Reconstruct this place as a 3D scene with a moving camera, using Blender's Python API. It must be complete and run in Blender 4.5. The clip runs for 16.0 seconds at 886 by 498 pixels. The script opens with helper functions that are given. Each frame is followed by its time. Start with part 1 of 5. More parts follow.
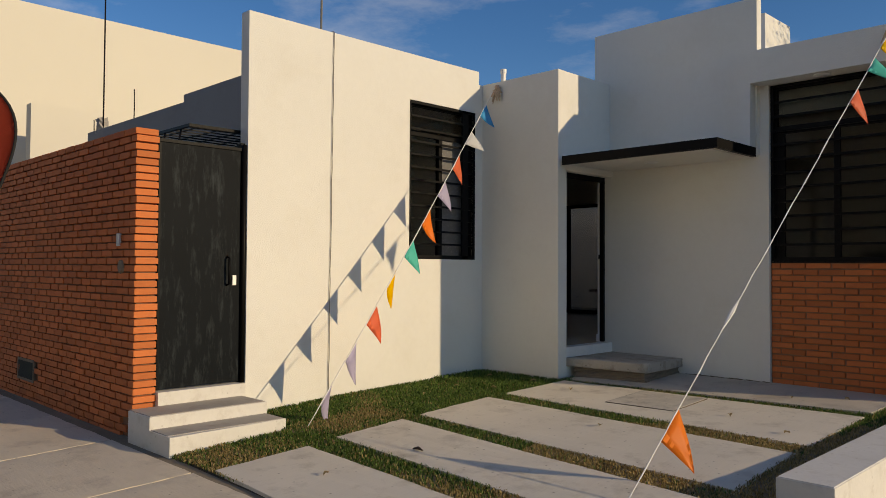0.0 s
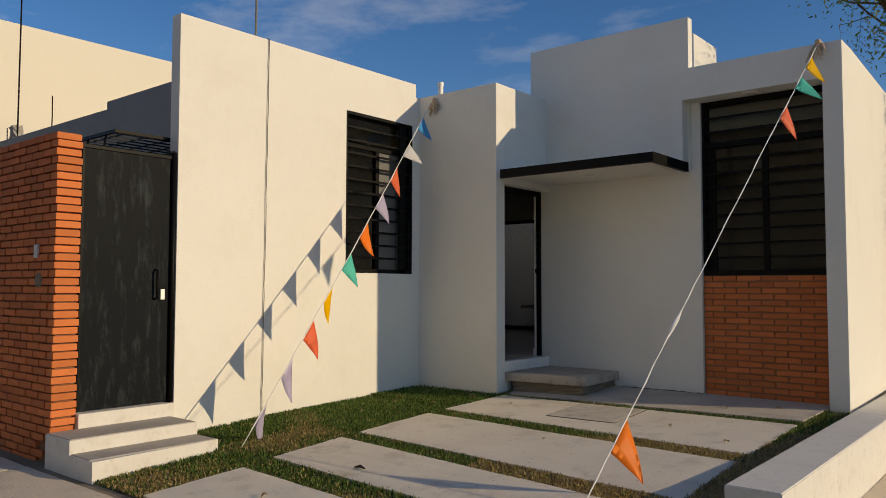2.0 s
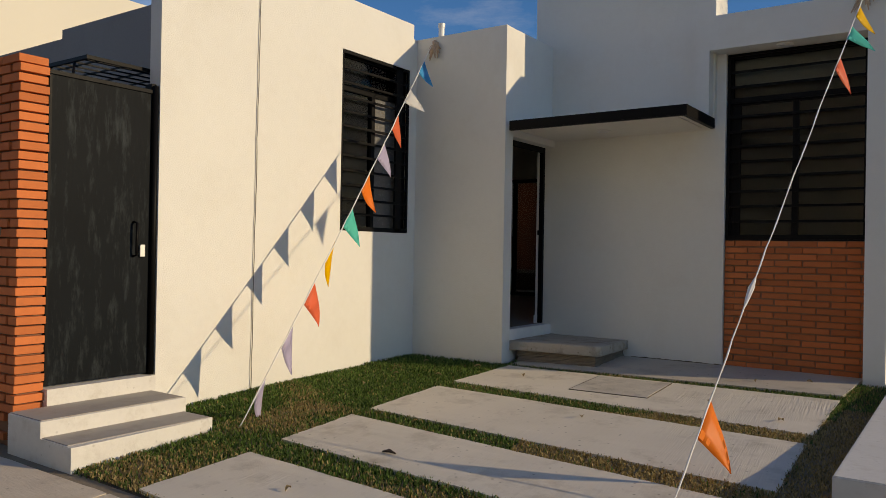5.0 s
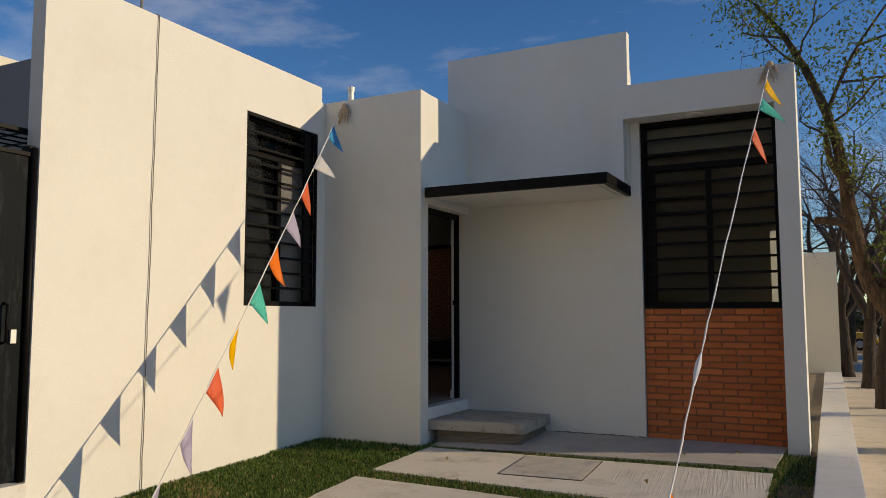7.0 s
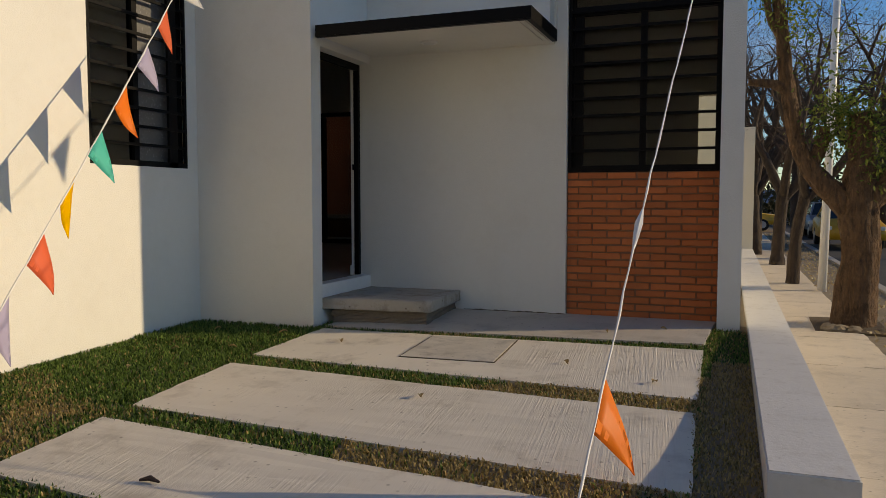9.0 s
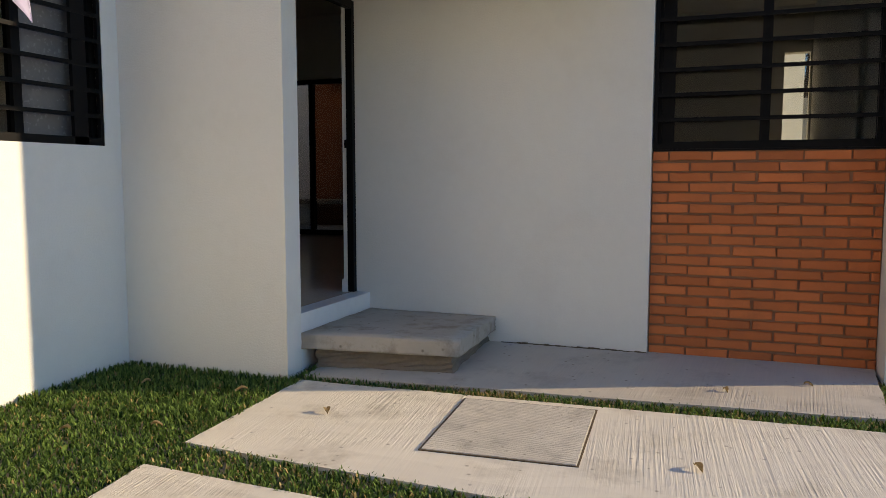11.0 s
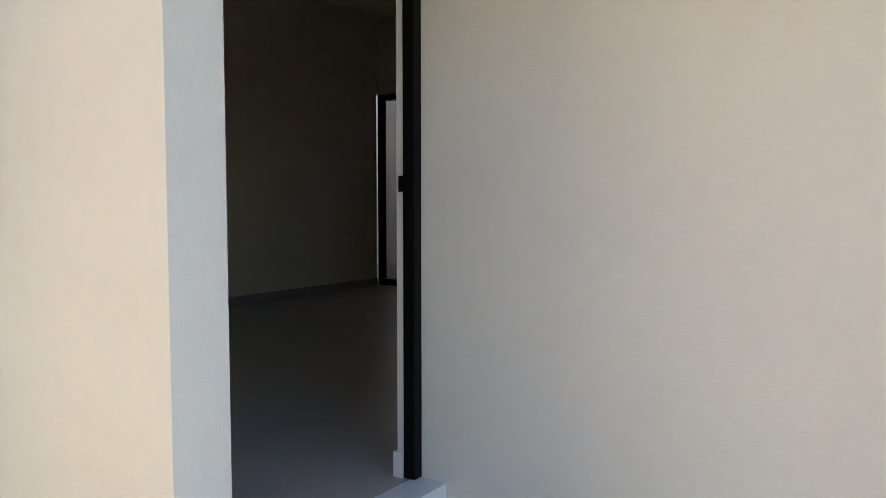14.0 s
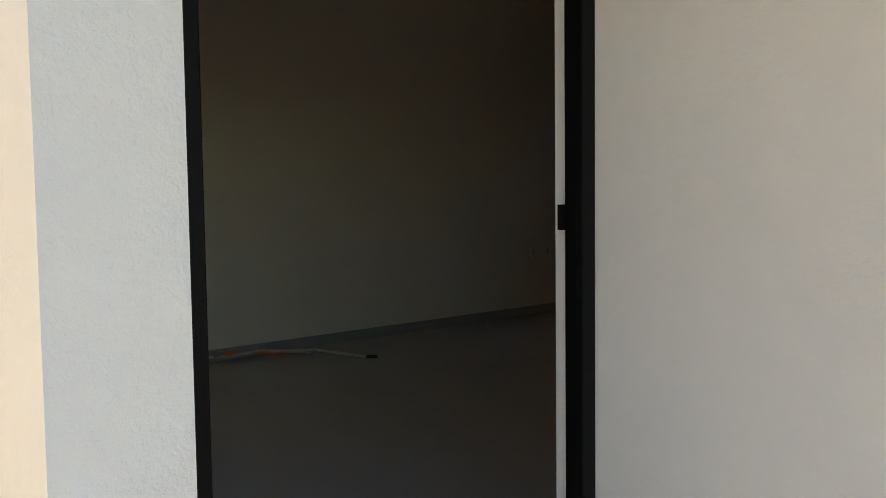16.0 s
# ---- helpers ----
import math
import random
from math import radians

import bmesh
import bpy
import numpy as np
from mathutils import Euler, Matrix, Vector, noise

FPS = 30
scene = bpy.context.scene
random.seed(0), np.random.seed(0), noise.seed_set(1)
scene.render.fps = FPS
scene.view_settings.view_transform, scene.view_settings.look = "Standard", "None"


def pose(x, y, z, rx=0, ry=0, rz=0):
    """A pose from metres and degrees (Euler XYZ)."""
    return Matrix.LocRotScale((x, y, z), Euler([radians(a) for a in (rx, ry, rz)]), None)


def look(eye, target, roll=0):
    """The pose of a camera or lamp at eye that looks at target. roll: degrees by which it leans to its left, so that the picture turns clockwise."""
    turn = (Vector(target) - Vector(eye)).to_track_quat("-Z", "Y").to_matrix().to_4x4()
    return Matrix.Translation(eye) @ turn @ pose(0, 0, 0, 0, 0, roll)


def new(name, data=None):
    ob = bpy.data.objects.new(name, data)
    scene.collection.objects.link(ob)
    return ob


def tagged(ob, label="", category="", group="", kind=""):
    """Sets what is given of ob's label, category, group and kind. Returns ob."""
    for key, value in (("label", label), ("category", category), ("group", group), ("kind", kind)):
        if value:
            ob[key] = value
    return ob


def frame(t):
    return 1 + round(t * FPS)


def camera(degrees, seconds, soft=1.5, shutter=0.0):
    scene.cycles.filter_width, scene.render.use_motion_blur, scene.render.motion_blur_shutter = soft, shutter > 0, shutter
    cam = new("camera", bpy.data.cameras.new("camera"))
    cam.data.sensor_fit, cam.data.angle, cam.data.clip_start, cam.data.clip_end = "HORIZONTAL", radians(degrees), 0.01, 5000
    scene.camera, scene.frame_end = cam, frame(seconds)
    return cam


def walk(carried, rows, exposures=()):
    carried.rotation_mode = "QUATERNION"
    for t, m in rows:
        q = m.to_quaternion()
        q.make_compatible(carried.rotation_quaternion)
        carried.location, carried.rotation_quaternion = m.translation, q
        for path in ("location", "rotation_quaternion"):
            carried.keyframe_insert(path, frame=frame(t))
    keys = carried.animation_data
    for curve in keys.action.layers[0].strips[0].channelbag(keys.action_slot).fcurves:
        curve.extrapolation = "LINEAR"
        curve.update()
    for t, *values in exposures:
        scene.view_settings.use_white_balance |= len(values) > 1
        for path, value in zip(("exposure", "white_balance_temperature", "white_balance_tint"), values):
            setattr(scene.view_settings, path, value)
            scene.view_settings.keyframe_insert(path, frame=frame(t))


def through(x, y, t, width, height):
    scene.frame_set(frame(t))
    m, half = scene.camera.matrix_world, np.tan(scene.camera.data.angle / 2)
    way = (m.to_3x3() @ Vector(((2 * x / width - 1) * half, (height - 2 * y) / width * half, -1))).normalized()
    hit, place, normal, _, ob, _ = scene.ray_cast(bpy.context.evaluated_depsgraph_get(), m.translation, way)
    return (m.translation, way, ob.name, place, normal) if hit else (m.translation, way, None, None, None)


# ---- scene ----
cam = camera(60.0, 16.0, soft=0.6)
PATH = [
    (0, (0.19, -0.159, 1.278), (-1.23, 1.248, 1.328), 0.3),
    (0.5, (0.178, -0.124, 1.272), (-1.211, 1.314, 1.331), 0.1),
    (1, (0.161, -0.112, 1.272), (-1.187, 1.364, 1.334), 0.1),
    (1.5, (0.119, -0.127, 1.246), (-1.196, 1.378, 1.318), 0.1),
    (2, (-0.007, -0.144, 1.217), (-1.286, 1.391, 1.317), 0.1),
    (2.5, (-0.178, -0.139, 1.206), (-1.45, 1.401, 1.304), 0.1),
    (3, (-0.291, -0.144, 1.208), (-1.537, 1.418, 1.287), 0.2),
    (3.5, (-0.474, -0.11, 1.182), (-1.719, 1.454, 1.256), 0.3),
    (3.7, (-0.57, -0.076, 1.184), (-1.816, 1.486, 1.257), 0.4),
    (5.8, (-1.327, 0.1, 1.184), (-2.357, 1.814, 1.169), 0.4),
    (6, (-1.38, 0.134, 1.207), (-2.373, 1.871, 1.215), 0.1),
    (6.5, (-1.502, 0.244, 1.279), (-2.42, 2.015, 1.413), -0.1),
    (7, (-1.549, 0.299, 1.288), (-2.458, 2.072, 1.461), -0.1),
    (7.5, (-1.641, 0.407, 1.258), (-2.545, 2.184, 1.425), -0.1),
    (8, (-1.768, 0.624, 1.204), (-2.612, 2.434, 1.313), -0.1),
    (8.5, (-1.818, 0.956, 1.11), (-2.579, 2.805, 1.078), -0.1),
    (9, (-1.881, 1.354, 1.094), (-2.594, 3.218, 0.967), -0.0),
    (9.2, (-1.947, 1.557, 1.066), (-2.66, 3.42, 0.914), -0.2),
    (11.5, (-3.099, 3.855, 1.233), (-3.799, 5.719, 1.044), 0.0),
    (12, (-3.238, 4.369, 1.279), (-3.947, 6.229, 1.083), 0.1),
    (12.5, (-3.429, 4.897, 1.302), (-4.184, 6.742, 1.139), 0.2),
    (13, (-3.519, 5.425, 1.337), (-4.42, 7.205, 1.19), 0.2),
    (13.5, (-3.668, 5.889, 1.364), (-4.702, 7.596, 1.226), -0.0),
    (14, (-3.901, 6.289, 1.38), (-5.024, 7.939, 1.252), -0.0),
    (14.5, (-4.09, 6.651, 1.419), (-5.322, 8.222, 1.301), -0.4),
    (15, (-4.23, 6.892, 1.45), (-5.624, 8.321, 1.335), -0.8),
    (15.5, (-4.409, 7.084, 1.468), (-5.881, 8.433, 1.358), -0.8),
    (16, (-4.487, 7.201, 1.469), (-5.993, 8.513, 1.358), -0.7),
]
EXPOSURES = [(0, 0.25, 9600, 8), (3.7, 0.26, 9600, 8), (6.2, 0.30, 9100, 8), (9.0, 0.32, 9600, 8), (11.5, 1.51, 8900, 8), (12.5, 2.02, 9700, 8), (14.0, 2.12, 9850, 8), (16.0, 2.31, 11100, 8)]
walk(cam, [(t, look(eye, target, roll)) for t, eye, target, roll in PATH], EXPOSURES)

# ---- light: a low sun from the side street, and its sky ----
SUN = Vector((1.0, 0.363, 0.300)).normalized()
world = bpy.data.worlds.new("world")
scene.world = world
world.use_nodes = True
wn, wl = world.node_tree.nodes, world.node_tree.links
sky = wn.new("ShaderNodeTexSky")
sky.sky_type, sky.sun_disc = "NISHITA", False
sky.sun_elevation, sky.sun_rotation = math.asin(SUN.z), math.atan2(SUN.x, SUN.y)
sky.altitude, sky.air_density, sky.dust_density, sky.ozone_density = 1500, 1.0, 0.25, 4.0
co = wn.new("ShaderNodeTexCoord")
mp = wn.new("ShaderNodeMapping")
mp.inputs["Scale"].default_value = (0.9, 2.2, 5.0)
mp.inputs["Rotation"].default_value = (0.15, 0.1, 0.5)
cl = wn.new("ShaderNodeTexNoise")
cl.inputs["Scale"].default_value, cl.inputs["Detail"].default_value, cl.inputs["Roughness"].default_value = 2.2, 7, 0.62
cr = wn.new("ShaderNodeMapRange")
cr.inputs["From Min"].default_value, cr.inputs["From Max"].default_value = 0.52, 0.85
cr.inputs["To Max"].default_value = 0.26
mixc = wn.new("ShaderNodeMix")
mixc.data_type = "RGBA"
mixc.inputs["B"].default_value = (7.0, 7.2, 7.6, 1)
wl.new(co.outputs["Generated"], mp.inputs["Vector"])
wl.new(mp.outputs["Vector"], cl.inputs["Vector"])
wl.new(cl.outputs["Fac"], cr.inputs["Value"])
wl.new(cr.outputs["Result"], mixc.inputs["Factor"])
tone = wn.new("ShaderNodeHueSaturation")
tone.inputs["Hue"].default_value, tone.inputs["Saturation"].default_value, tone.inputs["Value"].default_value = 0.512, 1.22, 0.93
wl.new(sky.outputs["Color"], tone.inputs["Color"])
wl.new(tone.outputs["Color"], mixc.inputs["A"])
wl.new(mixc.outputs["Result"], wn["Background"].inputs["Color"])
wn["Background"].inputs["Strength"].default_value = 0.13
sun = new("sun", bpy.data.lights.new("sun", "SUN"))
sun.data.energy, sun.data.angle, sun.data.color = 2.34, radians(0.53), (1.0, 0.90, 0.765)
sun.matrix_world = look(SUN * 60, (0, 0, 0))

# ---- materials ----
def surface(name, base, rough=0.8, metal=0.0, vary=0.08, big=0.7, small=40.0, bump=0.2, bump_scale=90.0, depth=0.004, stain=None, stain_amount=0.0, stain_scale=1.3, per_piece=0.0, island=0.0, spec=0.35, stretch=(1, 1, 1), stain_plain=True, patchy=False, specks=0.0, ribs=0.0, rib_turn=0.0, grain_turn=0.0):
    """A principled surface with variation at two scales, stains of their own shape and fine relief, in metres."""
    m = bpy.data.materials.new(name)
    m.use_nodes = True
    n, l = m.node_tree.nodes, m.node_tree.links
    b = n["Principled BSDF"]
    b.inputs["Metallic"].default_value = metal
    b.inputs["Specular IOR Level"].default_value = spec
    g = n.new("ShaderNodeNewGeometry")
    mapping = n.new("ShaderNodeMapping")
    mapping.inputs["Scale"].default_value = stretch
    if grain_turn:
        lay = n.new("ShaderNodeMapping")
        lay.inputs["Rotation"].default_value = (0, 0, grain_turn)
        l.new(g.outputs["Position"], lay.inputs["Vector"])
        l.new(lay.outputs["Vector"], mapping.inputs["Vector"])
    else:
        l.new(g.outputs["Position"], mapping.inputs["Vector"])

    def tex(scale, detail=4.0, roughness=0.55, plain=False):
        t = n.new("ShaderNodeTexNoise")
        t.inputs["Scale"].default_value, t.inputs["Detail"].default_value, t.inputs["Roughness"].default_value = scale, detail, roughness
        l.new(g.outputs["Position"] if plain else mapping.outputs["Vector"], t.inputs["Vector"])
        return t.outputs["Fac"]

    def math_node(op, a, c):
        k = n.new("ShaderNodeMath")
        k.operation = op
        for i, v in enumerate((a, c)):
            if isinstance(v, (int, float)):
                k.inputs[i].default_value = v
            else:
                l.new(v, k.inputs[i])
        return k.outputs["Value"]

    f1, f2 = tex(big, 4, 0.6, True), tex(small, 3)
    value = math_node("ADD", math_node("MULTIPLY", math_node("SUBTRACT", f1, 0.5), vary * 2), math_node("MULTIPLY", math_node("SUBTRACT", f2, 0.5), vary * 1.2))
    if per_piece:
        oi = n.new("ShaderNodeObjectInfo")
        value = math_node("ADD", value, math_node("MULTIPLY", math_node("SUBTRACT", oi.outputs["Random"], 0.5), per_piece))
    if island:
        value = math_node("ADD", value, math_node("MULTIPLY", math_node("SUBTRACT", g.outputs["Random Per Island"], 0.5), island))
    h = n.new("ShaderNodeHueSaturation")
    h.inputs["Color"].default_value = (*base, 1)
    l.new(math_node("ADD", value, 1.0), h.inputs["Value"])
    colour = h.outputs["Color"]
    if stain:
        s = n.new("ShaderNodeMapRange")
        s.inputs["From Min"].default_value, s.inputs["From Max"].default_value, s.inputs["To Max"].default_value = 0.52, 0.75, stain_amount
        l.new(tex(stain_scale, 9, 0.7, stain_plain), s.inputs["Value"])
        mx = n.new("ShaderNodeMix")
        mx.data_type = "RGBA"
        mx.inputs["B"].default_value = (*stain, 1)
        l.new(s.outputs["Result"], mx.inputs["Factor"])
        l.new(colour, mx.inputs["A"])
        colour = mx.outputs["Result"]
    if specks:
        vo = n.new("ShaderNodeTexVoronoi")
        vo.inputs["Scale"].default_value = 14.0
        l.new(g.outputs["Position"], vo.inputs["Vector"])
        near = n.new("ShaderNodeMapRange")
        near.inputs["From Min"].default_value, near.inputs["From Max"].default_value, near.inputs["To Min"].default_value, near.inputs["To Max"].default_value = 0.06, 0.17, specks, 0.0
        l.new(vo.outputs["Distance"], near.inputs["Value"])
        rare = math_node("GREATER_THAN", tex(6.0, 2, 0.5, True), 0.5)
        mx = n.new("ShaderNodeMix")
        mx.data_type = "RGBA"
        mx.inputs["B"].default_value = (base[0] * 0.25, base[1] * 0.22, base[2] * 0.18, 1)
        l.new(math_node("MULTIPLY", near.outputs["Result"], rare), mx.inputs["Factor"])
        l.new(colour, mx.inputs["A"])
        colour = mx.outputs["Result"]
    l.new(colour, b.inputs["Base Color"])
    r = n.new("ShaderNodeMapRange")
    r.inputs["To Min"].default_value, r.inputs["To Max"].default_value = max(rough - 0.1, 0.03), min(rough + 0.1, 1)
    l.new(f2, r.inputs["Value"])
    l.new(r.outputs["Result"], b.inputs["Roughness"])
    if bump:
        bp = n.new("ShaderNodeBump")
        bp.inputs["Strength"].default_value, bp.inputs["Distance"].default_value = bump, depth
        height = tex(bump_scale, 5, 0.6)
        if ribs:
            turn = n.new("ShaderNodeMapping")
            turn.inputs["Rotation"].default_value = (0, 0, rib_turn)
            l.new(g.outputs["Position"], turn.inputs["Vector"])
            wave = n.new("ShaderNodeTexWave")
            wave.inputs["Scale"].default_value, wave.inputs["Distortion"].default_value = 14.0, 5.0
            wave.inputs["Detail"].default_value, wave.inputs["Detail Scale"].default_value = 4.0, 0.6
            l.new(turn.outputs["Vector"], wave.inputs["Vector"])
            height = math_node("ADD", height, math_node("MULTIPLY", wave.outputs["Fac"], ribs))
        l.new(height, bp.inputs["Height"])
        if patchy:
            worn = n.new("ShaderNodeMapRange")
            worn.inputs["From Min"].default_value, worn.inputs["From Max"].default_value, worn.inputs["To Min"].default_value, worn.inputs["To Max"].default_value = 0.42, 0.58, bump * 0.12, bump
            l.new(tex(0.9, 3, 0.6, True), worn.inputs["Value"])
            l.new(worn.outputs["Result"], bp.inputs["Strength"])
        l.new(bp.outputs["Normal"], b.inputs["Normal"])
    return m


def glass_material(name, tint=(0.66, 0.68, 0.69), rough=0.02):
    m = bpy.data.materials.new(name)
    m.use_nodes = True
    n, l = m.node_tree.nodes, m.node_tree.links
    tr, gl, mx, fr = n.new("ShaderNodeBsdfTransparent"), n.new("ShaderNodeBsdfGlossy"), n.new("ShaderNodeMixShader"), n.new("ShaderNodeFresnel")
    tr.inputs["Color"].default_value = (*tint, 1)
    gl.inputs["Roughness"].default_value = rough
    fr.inputs["IOR"].default_value = 1.3
    l.new(fr.outputs["Fac"], mx.inputs["Fac"])
    l.new(tr.outputs["BSDF"], mx.inputs[1])
    l.new(gl.outputs["BSDF"], mx.inputs[2])
    l.new(mx.outputs["Shader"], n["Material Output"].inputs["Surface"])
    return m


def leaf_material(name, base, alt, through=0.35):
    m = bpy.data.materials.new(name)
    m.use_nodes = True
    n, l = m.node_tree.nodes, m.node_tree.links
    g, ramp, b = n.new("ShaderNodeNewGeometry"), n.new("ShaderNodeMix"), n["Principled BSDF"]
    ramp.data_type = "RGBA"
    ramp.inputs["A"].default_value, ramp.inputs["B"].default_value = (*base, 1), (*alt, 1)
    l.new(g.outputs["Random Per Island"], ramp.inputs["Factor"])
    l.new(ramp.outputs["Result"], b.inputs["Base Color"])
    b.inputs["Roughness"].default_value = 0.65
    b.inputs["Specular IOR Level"].default_value = 0.25
    tl, mx = n.new("ShaderNodeBsdfTranslucent"), n.new("ShaderNodeMixShader")
    l.new(ramp.outputs["Result"], tl.inputs["Color"])
    mx.inputs["Fac"].default_value = through
    l.new(b.outputs["BSDF"], mx.inputs[1])
    l.new(tl.outputs["BSDF"], mx.inputs[2])
    l.new(mx.outputs["Shader"], n["Material Output"].inputs["Surface"])
    return m


WHITE = surface("white_plaster", (0.77, 0.75, 0.69), 0.88, vary=0.045, big=0.8, small=14, bump=0.55, bump_scale=85, depth=0.0055, stain=(0.62, 0.57, 0.48), stain_amount=0.28, stain_scale=1.3)
PAINT = surface("white_wall_paint", (0.80, 0.78, 0.73), 0.75, vary=0.03, bump=0.15, bump_scale=60, depth=0.003)
INNER = surface("cream_inner_paint", (0.84, 0.77, 0.66), 0.7, vary=0.03, bump=0.12, bump_scale=60, depth=0.003)
COPING = surface("weathered_white_paint", (0.70, 0.675, 0.625), 0.85, vary=0.09, big=1.5, small=25, bump=0.35, bump_scale=38, depth=0.006, stain=(0.46, 0.41, 0.34), stain_amount=0.5, stain_scale=7, specks=0.25)
BRICK = surface("orange_brick", (0.58, 0.165, 0.055), 0.85, vary=0.12, big=6, small=60, bump=0.5, bump_scale=120, depth=0.004, per_piece=0.3, island=0.3, stain=(0.36, 0.12, 0.055), stain_amount=0.35, stain_scale=9)
# darker, browner brick than the panel's, with blotches
DARKBRICK = surface("dark_brown_brick", (0.30, 0.10, 0.042), 0.9, vary=0.25, big=3, small=12, bump=0.6, bump_scale=12, depth=0.012, stain=(0.13, 0.06, 0.035), stain_amount=0.7, stain_scale=6, stretch=(0.6, 0.6, 1.6), stain_plain=False)
# yard mortar: shadow of the deep joints is put into its dark colour
MORTAR = surface("shadow_dark_mortar", (0.22, 0.115, 0.072), 0.95, vary=0.15, bump=0.5, bump_scale=80)
BEDDING = surface("brown_joint_mortar", (0.285, 0.145, 0.085), 0.95, vary=0.15, bump=0.5, bump_scale=80)
CONCRETE = surface("broomed_concrete", (0.74, 0.665, 0.55), 0.9, vary=0.10, big=1.4, small=9, bump=0.8, bump_scale=9, depth=0.010, stain=(0.42, 0.35, 0.26), stain_amount=0.75, stain_scale=2.6, per_piece=0.08, stretch=(10.0, 0.2, 1), patchy=True, specks=0.6, grain_turn=-0.10)
# porch slab: darker base than the other driveway slabs
PORCHC = surface("darker_porch_concrete", (0.55, 0.49, 0.41), 0.9, vary=0.13, big=1.6, small=9, bump=0.6, bump_scale=9, depth=0.010, stain=(0.33, 0.28, 0.22), stain_amount=0.8, stain_scale=2.2, stretch=(10.0, 0.2, 1), patchy=True, specks=0.7, grain_turn=0.08)
HATCH = surface("ribbed_cover_concrete", (0.62, 0.56, 0.47), 0.9, vary=0.3, big=3, small=9, bump=0.6, bump_scale=11, depth=0.010, stain=(0.27, 0.235, 0.19), stain_amount=0.7, stain_scale=5, stretch=(0.3, 13.0, 1), specks=0.6, ribs=0.25, rib_turn=1.63)
STEPC = surface("stained_step_concrete", (0.47, 0.415, 0.345), 0.88, vary=0.16, big=2.5, small=22, bump=0.35, bump_scale=40, stain=(0.20, 0.145, 0.095), stain_amount=0.9, stain_scale=4.5, specks=0.7)
SMOOTH = surface("smooth_concrete", (0.40, 0.37, 0.33), 0.85, vary=0.1, big=1.6, small=25, bump=0.3, bump_scale=45, stain=(0.26, 0.22, 0.18), stain_amount=0.55, stain_scale=3.5, per_piece=0.08)
WALK = surface("pavement_concrete", (0.70, 0.595, 0.455), 0.9, vary=0.13, big=0.9, small=12, bump=0.6, bump_scale=30, depth=0.006, stain=(0.38, 0.31, 0.24), stain_amount=0.65, stain_scale=2.4, per_piece=0.12, stretch=(0.5, 2.0, 1), specks=0.5)
# dark brown rough concrete, darker than the step slab above the footing
ROUGHC = surface("raw_dark_concrete", (0.22, 0.175, 0.13), 0.95, vary=0.2, big=5, small=40, bump=0.7, bump_scale=35, depth=0.01)
SOIL = surface("garden_soil", (0.12, 0.085, 0.05), 0.97, vary=0.3, big=4, small=50, bump=0.8, bump_scale=45, depth=0.015)
EARTH = surface("dry_earth", (0.26, 0.205, 0.14), 0.97, vary=0.25, big=0.6, small=12, bump=0.6, bump_scale=20, depth=0.02, stain=(0.13, 0.12, 0.07), stain_amount=0.7, stain_scale=0.7)
ASPHALT = surface("asphalt", (0.055, 0.053, 0.052), 0.9, vary=0.2, big=0.5, small=60, bump=0.5, bump_scale=120, stain=(0.1, 0.095, 0.085), stain_amount=0.5)
BLACK = surface("black_steel_paint", (0.006, 0.0055, 0.0055), 0.45, vary=0.2, big=3, small=60, bump=0.08, spec=0.1)
GATE = surface("scuffed_black_sheet_metal", (0.005, 0.007, 0.009), 0.55, vary=0.35, big=2.5, small=30, bump=0.15, bump_scale=12, depth=0.01, stain=(0.046, 0.056, 0.060), stain_amount=0.75, stain_scale=4.5, stretch=(1, 3.0, 0.7), spec=0.08, stain_plain=False)
GREYWALL = surface("grey_cement_render", (0.30, 0.30, 0.30), 0.92, vary=0.1, bump=0.4, bump_scale=40, stain=(0.2, 0.19, 0.18), stain_amount=0.4)
CREAM = surface("cream_paint", (0.74, 0.69, 0.58), 0.85, vary=0.03, big=0.5, bump=0.15, bump_scale=40)
TILE = surface("polished_floor_tile", (0.58, 0.51, 0.43), 0.22, vary=0.06, bump=0.0, spec=0.5, stain=(0.36, 0.34, 0.33), stain_amount=0.3, stain_scale=2)
SKIRT = surface("grey_skirting_tile", (0.36, 0.33, 0.31), 0.35, vary=0.06, bump=0.0, stain=(0.28, 0.26, 0.25), stain_amount=0.3, stain_scale=4, spec=0.4)
MARBLE = surface("white_marble_tile", (0.78, 0.77, 0.75), 0.35, vary=0.05, bump=0.0, stain=(0.5, 0.5, 0.5), stain_amount=0.35, stain_scale=5, spec=0.5)
STEEL = surface("galvanised_steel", (0.55, 0.55, 0.54), 0.45, metal=0.7, vary=0.1, bump=0.05)
PLASTIC = surface("white_plastic", (0.78, 0.77, 0.74), 0.4, vary=0.03, bump=0.0, spec=0.5)
GREYPLASTIC = surface("grey_plastic", (0.55, 0.55, 0.53), 0.5, vary=0.06, bump=0.0)
ROPE = surface("white_plastic_string", (0.82, 0.80, 0.76), 0.6, vary=0.06, big=20, bump=0.3, bump_scale=300, depth=0.002)
RAG = surface("faded_brown_plastic", (0.56, 0.41, 0.29), 0.7, vary=0.2, big=20, bump=0.4, bump_scale=90)
CABLE = surface("grey_cable_sheath", (0.20, 0.185, 0.16), 0.7, vary=0.15, bump=0.1)
BARK = surface("furrowed_brown_bark", (0.155, 0.09, 0.05), 0.95, vary=0.7, big=6, small=30, bump=1.0, bump_scale=24, depth=0.12, stain=(0.022, 0.015, 0.011), stain_amount=1.0, stain_scale=13, stretch=(1, 1, 0.3), stain_plain=False)
